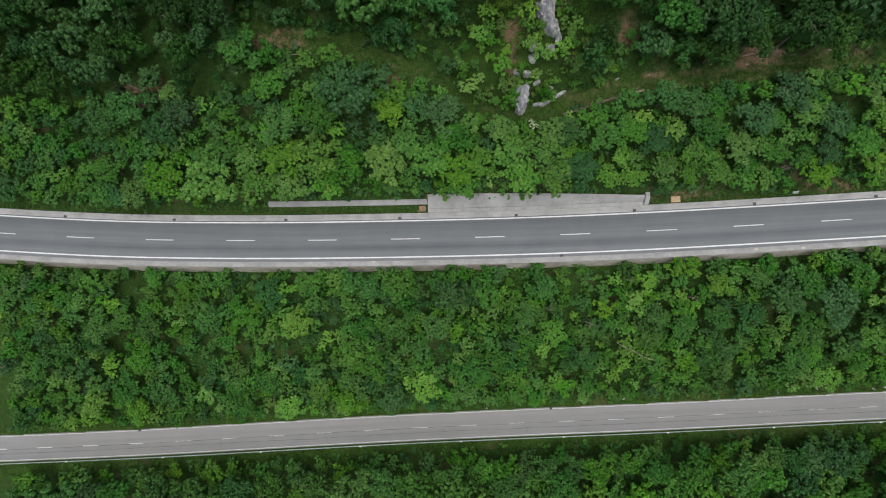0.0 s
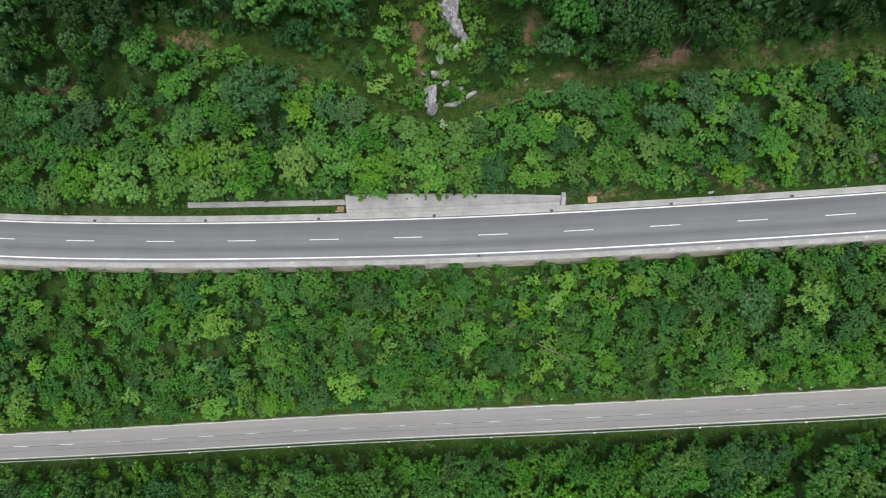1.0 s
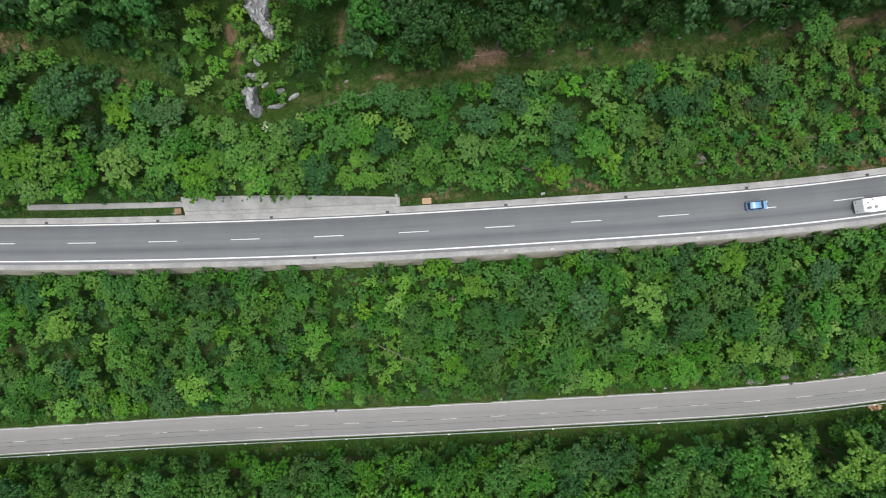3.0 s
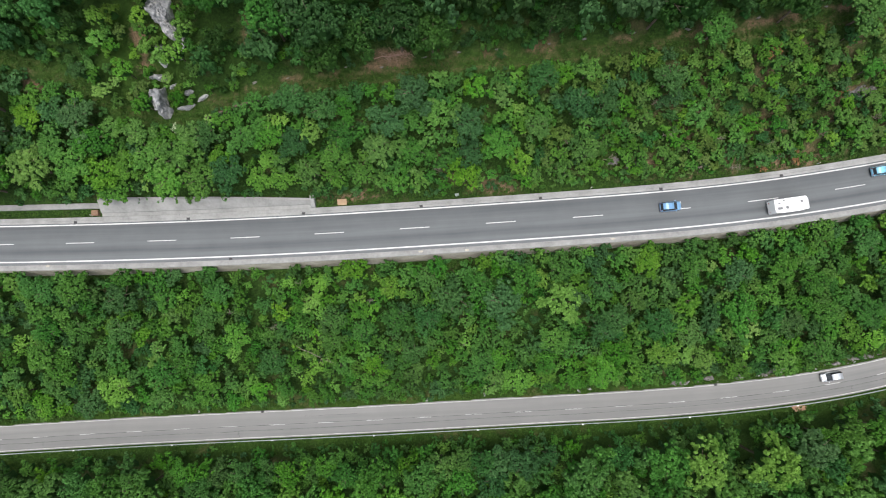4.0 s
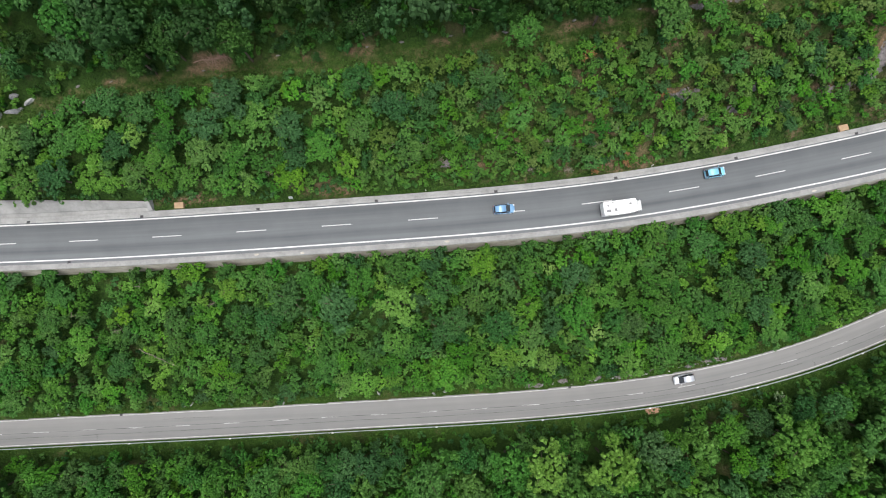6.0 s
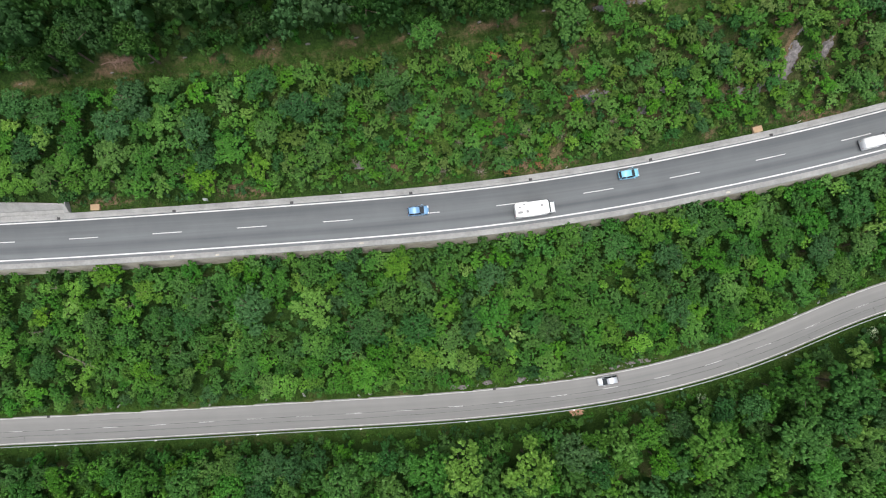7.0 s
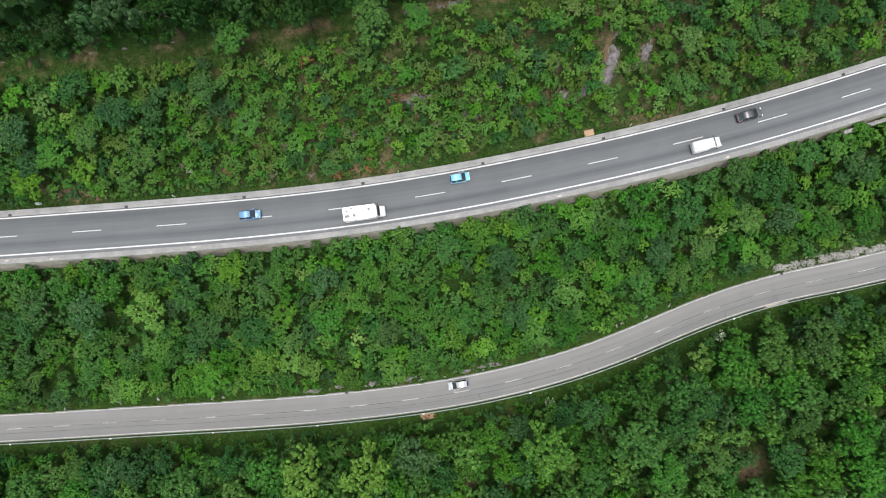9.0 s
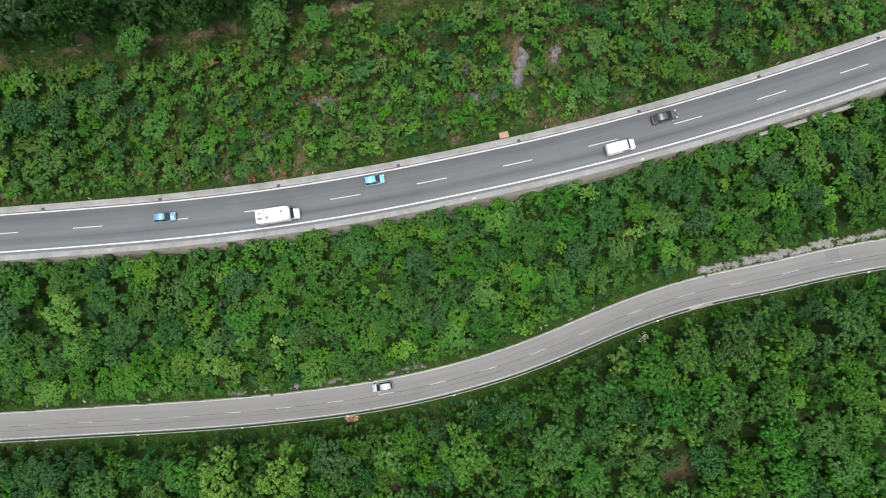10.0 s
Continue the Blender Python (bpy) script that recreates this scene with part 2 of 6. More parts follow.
# ---------------------------------------------------------------- the plan
def spline(xs, ys):
    """A natural cubic through the given stations, straight beyond its ends."""
    xs, ys = np.array(xs, float), np.array(ys, float)
    n, h = len(xs), np.diff(xs)
    a, r = np.eye(n), np.zeros(n)
    for i in range(1, n - 1):
        a[i, i - 1:i + 2] = h[i - 1], 2 * (h[i - 1] + h[i]), h[i]
        r[i] = 6 * ((ys[i + 1] - ys[i]) / h[i] - (ys[i] - ys[i - 1]) / h[i - 1])
    m = np.linalg.solve(a, r)
    ends = [(ys[1] - ys[0]) / h[0] - h[0] * m[1] / 6, (ys[-1] - ys[-2]) / h[-1] + h[-1] * m[-2] / 6]

    def at(x):
        x = np.asarray(x, float)
        c = np.clip(x, xs[0], xs[-1])
        i = np.clip(np.searchsorted(xs, c) - 1, 0, n - 2)
        u, v = xs[i + 1] - c, c - xs[i]
        y = (m[i] * u ** 3 + m[i + 1] * v ** 3) / (6 * h[i]) + (ys[i] / h[i] - m[i] * h[i] / 6) * u + (ys[i + 1] / h[i] - m[i + 1] * h[i] / 6) * v
        return y + np.where(x < xs[0], (x - xs[0]) * ends[0], 0) + np.where(x > xs[-1], (x - xs[-1]) * ends[1], 0)
    return at


STATIONS = range(-90, 231, 10)
upper_y = spline(STATIONS, (9.36, 8.85, 8.44, 8.21, 8.14, 8.16, 8.27, 8.45, 8.68, 8.97, 9.32, 9.76, 10.28, 10.88, 11.52, 12.19, 12.88, 13.61, 14.45, 15.47, 16.73, 18.27, 20.03, 22.03, 24.14, 26.46, 28.99, 31.75, 34.74, 37.88, 41.16, 44.65, 48.23))
lower_y = spline(STATIONS, (-33.92, -33.3, -32.64, -31.92, -31.16, -30.38, -29.61, -28.86, -28.15, -27.49, -26.84, -26.23, -25.6, -24.94, -24.24, -23.53, -22.84, -22.16, -21.43, -20.55, -19.46, -18.09, -16.31, -13.94, -10.95, -7.14, -2.88, 0.8, 3.52, 5.59, 7.89, 9.8, 11.45))
upper_z = spline((-120, -80, -43, -13, 17, 47, 77, 106, 136, 180, 240), (-7.0, -5.6, -4.0, -2.6, -1.25, -0.2, 0.65, 1.25, 1.6, 1.85, 2.0))
lower_z = spline((-120, -60, 15, 60, 110, 150, 187, 240), (-23.6, -21.1, -17.9, -16.0, -14.2, -12.9, -11.8, -10.4))


def square(f, x):
    """Tangent angle of a line y = f(x)."""
    return np.arctan2(f(np.asarray(x) + 0.5) - f(np.asarray(x) - 0.5), 1.0)


def beside(fy, fz, x, off, up=0.0):
    """A place off metres to the north of a road's centre line at station x."""
    a = square(fy, x)
    return x - np.sin(a) * off, fy(x) + np.cos(a) * off, fz(x) + up


def offset_from(fy, x, y):
    """Distance of (x, y) to the north of a road's centre line."""
    return (y - fy(x)) * np.cos(square(fy, x))


def smooth(a, b, v):
    t = np.clip((v - a) / (b - a), 0, 1)
    return t * t * (3 - 2 * t)


trail_y = spline((-90, -50, -36, -25, -18, -12.7, -7.4, -2, 2.7, 6.5, 12, 22.8, 36, 53.5, 77, 105, 134, 200, 260), (45, 41, 39.7, 38.4, 37, 35.6, 33.1, 29.8, 28.5, 28.4, 29.5, 32.1, 33.8, 35.8, 38, 41.2, 45.2, 54, 62))
WALL_FOOT = 5.7                                  # the south wall's foot, metres south of the upper road's centre


def lumps(x, y, s, seed):
    v = np.zeros_like(x)
    rng = np.random.default_rng(seed)
    for k in range(5):
        a, w, p = rng.uniform(0, 6.28), s * rng.uniform(0.6, 1.7), rng.uniform(0, 6.28, 2)
        v = v + np.sin(x * np.cos(a) * w + y * np.sin(a) * w + p[0]) * np.sin(-x * np.sin(a) * w * 0.7 + y * np.cos(a) * w * 0.7 + p[1])
    return v / 3


def ground_z(x, y):
    """The lie of the land: hillside, the two road benches, the wall between them and the valley side."""
    x, y = np.asarray(x, float), np.asarray(y, float)
    u, w = offset_from(upper_y, x, y), offset_from(lower_y, x, y)
    zu, zl = upper_z(x), lower_z(x)
    rough = lumps(x, y, 0.35, 3) * 0.35 + lumps(x, y, 0.09, 4) * 0.8
    slope = 0.56 + 0.22 * smooth(95, 160, x)
    hill = zu + 0.1 + slope * np.clip(u - 5.4, 0, 45) + 0.3 * np.clip(u - 50, 0, None) + rough * smooth(5.4, 12, u)
    # a bench for the track
    d = y - trail_y(x)
    hill = hill - 0.45 * np.clip(d, -1.6, 1.6) * smooth(5, 1.6, np.abs(d))
    foot, toe = zu - 4.4, zl + 0.15
    span = np.maximum((upper_y(x) - WALL_FOOT) - (lower_y(x) + 4.2), 4)
    t = np.clip((y - lower_y(x) - 4.2) / span, 0, 1)
    bank = toe + (foot - toe) * t + rough * np.sin(np.pi * t) * 1.2
    valley = zl - 0.1 - 0.3 * np.clip(-w - 4.5, 0, 70) + rough * smooth(4.5, 12, -w)
    z = np.where(u > 4.6, hill, np.where(u > -3.0, zu - 0.35, np.where(w > 2.9, bank, np.where(w > -4.2, zl - 0.12, valley))))
    return z


def mesh_of(name, verts, faces, mats, index=None, uv=None):
    me = bpy.data.meshes.new(name)
    me.from_pydata([tuple(v) for v in verts], [], faces)
    for m in mats if isinstance(mats, (list, tuple)) else [mats]:
        me.materials.append(m)
    if index is not None:
        me.polygons.foreach_set("material_index", np.asarray(index, np.int32))
    if uv is not None:
        layer = me.uv_layers.new(name="along")
        loops = np.empty(len(me.loops), np.int32)
        me.loops.foreach_get("vertex_index", loops)
        layer.data.foreach_set("uv", np.asarray(uv, np.float32)[loops].ravel())
    return me


def quads_mesh(name, verts, mats, index=None, tint=None, quads=None, tuft=None):
    """A large mesh of four-cornered faces, straight from arrays."""
    verts = np.asarray(verts, np.float32)
    n = len(verts)
    quads = np.arange(n, dtype=np.int32) if quads is None else np.asarray(quads, np.int32).ravel()
    me = bpy.data.meshes.new(name)
    me.vertices.add(n)
    me.vertices.foreach_set("co", verts.ravel())
    me.loops.add(len(quads))
    me.loops.foreach_set("vertex_index", quads)
    me.polygons.add(len(quads) // 4)
    me.polygons.foreach_set("loop_start", np.arange(0, len(quads), 4, dtype=np.int32))
    for m in mats:
        me.materials.append(m)
    if index is not None:
        me.polygons.foreach_set("material_index", np.asarray(index, np.int32))
    if tint is not None:
        me.attributes.new("tint", "FLOAT", "POINT").data.foreach_set("value", np.asarray(tint, np.float32))
    if tuft is not None:
        me.attributes.new("tuft", "FLOAT", "POINT").data.foreach_set("value", np.asarray(tuft, np.float32))
    me.update(calc_edges=True)
    return me


def part(name, bm, mat, parent, label=""):
    """Links a bmesh (or a mesh) as one object under a thing."""
    if isinstance(bm, bmesh.types.BMesh):
        me = bpy.data.meshes.new(name)
        bm.to_mesh(me)
        bm.free()
        me.materials.append(mat)
    else:
        me = bm
    ob = new(name, me)
    ob.parent = parent
    return tagged(ob, label)


# ---------------------------------------------------------------- ground
def axis(lo, hi, step, far):
    inner = np.arange(lo, hi + 0.01, step)
    grow = np.cumsum(step * 1.45 ** np.arange(1, 40))
    grow = grow[grow < far]
    return np.concatenate([lo - grow[::-1], inner, hi + grow])


def build_ground():
    xs, ys = axis(-105, 240, 1.2, 3500), axis(-60, 70, 0.8, 3500)
    gx, gy = np.meshgrid(xs, ys)
    px, py = np.clip(gx, -140, 280), np.clip(gy, -130, 130)
    z = ground_z(px, py)
    far = np.hypot(gx - px, gy - py)
    z = z + far * 0.02 * np.sin(gx * 0.004) - np.where(gy < -130, far * 0.01, -far * 0.03)
    n, k = len(xs), len(ys)
    i = np.arange((k - 1) * n).reshape(k - 1, n)[:, :-1].ravel()
    me = quads_mesh("ground", np.stack([gx, gy, z], -1).reshape(-1, 3), [GROUND], quads=np.stack([i, i + 1, i + n + 1, i + n], -1))
    d = np.abs(gy - trail_y(gx))
    bare = np.where(gx < 15, 0.26, 0.42) * smooth(0.7, 0.25, np.abs(d - 0.7)) * smooth(-44, -34, gx)
    # soil showing on the cut above the track and between the shrubs of the stony slope
    patchy = lumps(gx, gy, 0.5, 12) + 0.5 * lumps(gx, gy, 1.3, 13)
    bare = np.maximum(bare, 0.75 * smooth(0.95, 0.35, np.abs(gy - trail_y(gx) - 1.6)) * smooth(10, 16, gx) * smooth(-0.25, 0.2, patchy))
    above = offset_from(upper_y, px, py)
    bare = np.maximum(bare, 0.55 * smooth(70, 95, gx) * (above > 5) * (gy < trail_y(gx) - 2) * smooth(-0.35, 0.35, patchy))
    for cx, cy, rx, ry in BARE_SPOTS:
        ragged = np.hypot((gx - cx) / rx, (gy - cy) / ry) + 0.45 * lumps(gx, gy, 1.1, 8) + 0.25 * lumps(gx, gy, 2.6, 9)
        bare = np.maximum(bare, 0.8 * smooth(1.2, 0.4, ragged))
    me.attributes.new("bare", "FLOAT", "POINT").data.foreach_set("value", bare.ravel().astype(np.float32))
    w = offset_from(lower_y, px, py)
    lawn = np.maximum(np.where(gx < 22, 0.85, 0.75) * smooth(2.2, 1.0, d) * smooth(-44, -34, gx), np.maximum(smooth(5.4, 4.0, w) * (w > 0), smooth(7.0, 5.2, -w) * (w < 0)))
    # brighter turf round the crag makes up in colour for the shade there
    lawn = np.maximum(lawn, smooth(1.1, 0.7, np.hypot((gx - 4) / 9, (gy - 37.5) / 8)))
    me.attributes.new("lawn", "FLOAT", "POINT").data.foreach_set("value", lawn.ravel().astype(np.float32))
    me.polygons.foreach_set("use_smooth", np.ones(len(me.polygons), bool))
    tagged(new("ground", me), "steep wooded hillside with grass, leaf litter and bare soil", "ground", kind="structure")


# bare or littered places: x, y, radius along x, radius along y
BARE_SPOTS = [(43, 37, 4, 2.2), (-33, 38.5, 5, 2), (150, 38.5, 2.2, 4), (156, 39.5, 2.2, 2.5), (-56, 32, 6, 2.5), (36, 16.5, 6, 1.0), (110, 23, 9, 1.6), (160, 31.5, 9, 1.4), (102, 37.5, 2, 1.4), (4, 38.5, 1.6, 5), (60, 18.5, 6, 1.6), (184.5, -32.5, 5, 4), (128, -34, 3, 3), (85, 22, 4, 1.6), (21.5, 40, 2.5, 2.5), (-15.5, 33.6, 2.5, 2), (118, 32.5, 4, 1.6), (107, 28, 3, 1.4), (143, 34, 4, 2)]
build_ground()


# ---------------------------------------------------------------- roads
def ribbon(name, fy, fz, x0, x1, section, mat, step=2.5, wave=None):
    """A body drawn along a road: section is a closed outline of (off, up), counter-clockwise seen towards +x."""
    xs = np.linspace(x0, x1, max(2, int(math.ceil((x1 - x0) / step)) + 1))
    verts, faces, uv, n = [], [], [], len(section)
    run = np.concatenate([[0], np.cumsum(np.hypot(np.diff(xs), np.diff(fy(xs))))])
    for x, s in zip(xs, run):
        for o, h in section:
            verts.append(beside(fy, fz, x, o, h))
            uv.append((s + x0, o))
    for i in range(len(xs) - 1):
        for j in range(n):
            a, b = i * n + j, i * n + (j + 1) % n
            faces.append((a, b, b + n, a + n))
    faces.append(tuple(range(n - 1, -1, -1)))
    faces.append(tuple((len(xs) - 1) * n + j for j in range(n)))
    return mesh_of(name, verts, faces, mat, uv=uv)


def box_section(a, b, low, high):
    return [(a, low), (a, high), (b, high), (b, low)]


WEST, EAST = -110.0, 250.0


def stations(fy, start, pitch):
    """Stations at even steps along a road, through the given one."""
    out = [start]
    for way in (1, -1):
        x = start
        while WEST + 6 < x < EAST - 6:
            out.append(x)
            x += way * pitch * math.cos(float(square(fy, x + way * pitch / 2)))
    return sorted(set(out))


def build_upper_road():
    road = tagged(new("road_upper", ribbon("road_upper", upper_y, upper_z, WEST, EAST, box_section(-3.85, 3.55, -0.3, 0.0), ASPHALT_UP)), "grey asphalt two-lane road with polished wheel tracks", "road", kind="structure")
    for off, w in ((3.25, 0.21), (-3.25, 0.22)):
        part("edge_line", ribbon("edge_line", upper_y, upper_z, WEST, EAST, box_section(off - w / 2, off + w / 2, 0.0, 0.005), LINE_WHITE), None, road, "solid white edge line")
    for x in stations(upper_y, 76.55, 15.0):
        c = math.cos(float(square(upper_y, x)))
        part("lane_dash", ribbon("lane_dash", upper_y, upper_z, x - 2.6 * c, x + 2.6 * c, box_section(-0.06, 0.07, 0.0, 0.005), LINE_WHITE, 1.3), None, road)
    return road


def build_lower_road():
    road = tagged(new("road_lower", ribbon("road_lower", lower_y, lower_z, WEST, EAST, box_section(-2.72, 2.75, -0.2, 0.0), ASPHALT_LOW)), "narrow bleached asphalt road with sealed cracks", "road", kind="structure")
    for off in (2.47, -2.47):
        part("edge_line", ribbon("edge_line", lower_y, lower_z, WEST, EAST, box_section(off - 0.07, off + 0.07, 0.0, 0.005), LINE_WORN), None, road, "worn white edge line")
    for x in [x for x in stations(lower_y, 87.0, 9.82) if x < 90] + [x for x in stations(lower_y, 87.0, 10.06) if x > 90]:
        c = math.cos(float(square(lower_y, x)))
        part("lane_dash", ribbon("lane_dash", lower_y, lower_z, x - 1.6 * c, x + 1.6 * c, box_section(-0.2, -0.08, 0.0, 0.005), LINE_WHITE, 1.6), None, road)
    return road


build_upper_road()
build_lower_road()


# ---------------------------------------------------------------- kerbs and walls
def build_kerbs():
    north = tagged(new("kerb_north", ribbon("kerb_north", upper_y, upper_z, WEST, EAST, box_section(3.55, 3.95, -0.4, -0.02), CONCRETE)), "pale concrete roadside gutter and kerb", "kerb", kind="structure")
    south = tagged(new("kerb_south", ribbon("kerb_south", upper_y, upper_z, WEST, EAST, box_section(-3.9, -3.85, -0.4, 0.02), CONCRETE)), "pale concrete ledge along the top of a retaining wall", "kerb", kind="structure")
    x = -100.0
    while x < 240:
        c = math.cos(float(square(upper_y, x)))
        e = x + 5.0 * c
        part("kerb_block", ribbon("kerb_block", upper_y, upper_z, x + 0.008, e - 0.008, [(3.96, -0.4), (3.96, 0.1), (4.0, 0.14), (4.22, 0.15), (4.22, 0.09), (4.3, 0.09), (4.3, 0.2), (4.55, 0.21), (4.6, 0.17), (4.6, -0.4)], CONCRETE), None, north)
        part("ledge_slab", ribbon("ledge_slab", upper_y, upper_z, x + 0.008, e - 0.008, [(-4.8, -0.35), (-4.8, 0.1), (-4.75, 0.14), (-3.95, 0.12), (-3.9, 0.08), (-3.9, -0.35)], CONCRETE_PALE), None, south)
        x = e
    return north, south


def build_south_wall():
    wall = tagged(new("retaining_wall_south", ribbon("retaining_wall_south", upper_y, upper_z, WEST, EAST, [(-5.75, -5.2), (-4.74, -0.3), (-4.2, -0.3), (-4.2, -5.2)], WALL_STONE)), "tall stained concrete retaining wall below the road", "wall", kind="structure")
    return wall


KERB_NORTH, KERB_SOUTH = build_kerbs()
build_south_wall()


def build_north_wall():
    """The pale slope wall beside the road, taller in its middle, and the low ledge that runs on from it."""
    xs = np.linspace(-9.2, 28.7, 17)
    verts, faces = [], []
    for x in xs:
        t = (x + 9.2) / 37.9
        top = 7.3 - 1.5 * t ** 2
        rise = 1.9 - 0.5 * t
        for o, h in ((4.62, -0.4), (4.62, 0.2), (5.2, 0.34), (5.28, 0.62), (top, rise), (top + 0.35, rise), (top + 0.35, -0.4)):
            verts.append(beside(upper_y, upper_z, x, o, h))
    n = 7
    for i in range(len(xs) - 1):
        faces += [(i * n + j, i * n + (j + 1) % n, (i + 1) * n + (j + 1) % n, (i + 1) * n + j) for j in range(n)]
    faces += [tuple(range(n - 1, -1, -1)), tuple((len(xs) - 1) * n + j for j in range(n))]
    wall = tagged(new("retaining_wall_north", mesh_of("retaining_wall_north", verts, faces, CONCRETE_PALE)), "pale concrete slope wall beside the road", "wall", kind="structure")
    end = ribbon("end_pier", upper_y, upper_z, 28.75, 29.5, [(4.62, -0.4), (4.62, 0.6), (5.7, 1.7), (6.6, 1.7), (6.6, -0.4)], CONCRETE)
    part("end_pier", end, None, wall, "grey concrete end pier")
    part("ledge", ribbon("ledge", upper_y, upper_z, -38, -9.3, [(6.0, -0.4), (6.0, 0.9), (6.15, 1.0), (6.95, 1.1), (6.95, -0.4)], CONCRETE_PALE), None, wall, "low concrete ledge behind a grass strip")


build_north_wall()


def build_guardrail():
    """Steel rail along the valley side of the lower road: two-fold beam and posts."""
    rail = tagged(new("guardrail", None), "galvanised steel guardrail beside the lower road", "guardrail", kind="structure")
    beam = [(-2.97, 0.45), (-2.91, 0.5), (-2.97, 0.56), (-2.97, 0.6), (-2.91, 0.66), (-2.97, 0.72), (-3.02, 0.74), (-3.02, 0.44)]
    rail.location = (0, 0, 0)
    part("beam", ribbon("beam", lower_y, lower_z, -105, 245, beam, STEEL, 2.0), None, rail)
    bm = bmesh.new()
    bmesh.ops.create_cube(bm, size=1.0, matrix=Matrix.Diagonal((0.08, 0.12, 1.1, 1)))
    bmesh.ops.bevel(bm, geom=bm.edges[:], offset=0.012, segments=1, affect="EDGES")
    me = bpy.data.meshes.new("post")
    bm.to_mesh(me)
    bm.free()
    me.materials.append(STEEL)
    x = -102.0
    while x < 243:
        post = part("post", me, None, rail)
        px, py, pz = beside(lower_y, lower_z, x, -3.08, 0.15)
        post.matrix_basis = pose(px, py, pz, 0, 0, math.degrees(float(square(lower_y, x))))
        x += 4.0 * math.cos(float(square(lower_y, x)))


build_guardrail()


# ---------------------------------------------------------------- trees
def sprays(rng, centres, outward, size, count, blade, wide=1.0):
    """Leaf sprays: small folded four-cornered blades that clothe the outer side of each clump. Returns corner places (n*4, 3)."""
    c = np.repeat(centres, count, 0)
    o = np.repeat(outward, count, 0)
    s = np.repeat(size, count)
    n = len(c)
    ball = rng.normal(size=(n, 3))
    ball /= np.linalg.norm(ball, axis=1)[:, None]
    ball += o * 0.7
    ball /= np.linalg.norm(ball, axis=1)[:, None]
    at = c + ball * (s * rng.uniform(0.75, 1.12, n))[:, None] * np.array([1, 1, 0.8])
    up = ball + rng.normal(size=(n, 3)) * 0.2 + np.array([0, 0, 0.4])
    up /= np.linalg.norm(up, axis=1)[:, None]
    # blades point away from the clump's heart
    ahead = ball + o * 0.4 + rng.normal(size=(n, 3)) * 0.45
    side = np.cross(up, ahead)
    side /= np.linalg.norm(side, axis=1)[:, None]
    ahead = np.cross(side, up)
    w, k = blade * wide * rng.uniform(0.45, 0.75, n), blade * rng.uniform(0.8, 1.35, n)
    tip, heel = at + ahead * k[:, None] - up * (k * 0.3)[:, None], at - ahead * k[:, None] * 0.8
    left, right = at + side * w[:, None] + up * (w * 0.2)[:, None], at - side * w[:, None] + up * (w * 0.2)[:, None]
    return np.stack([heel, right, tip, left], 1).reshape(-1, 3)


CLUMPS = {          # boughs, clumps a bough, clump size, bough radius from and to
    "great": (14, 10, 0.108, 0.22, 0.34),
    "dome": (7, 6, 0.175, 0.28, 0.42),
    "tuft": (3, 5, 0.3, 0.36, 0.52),
}


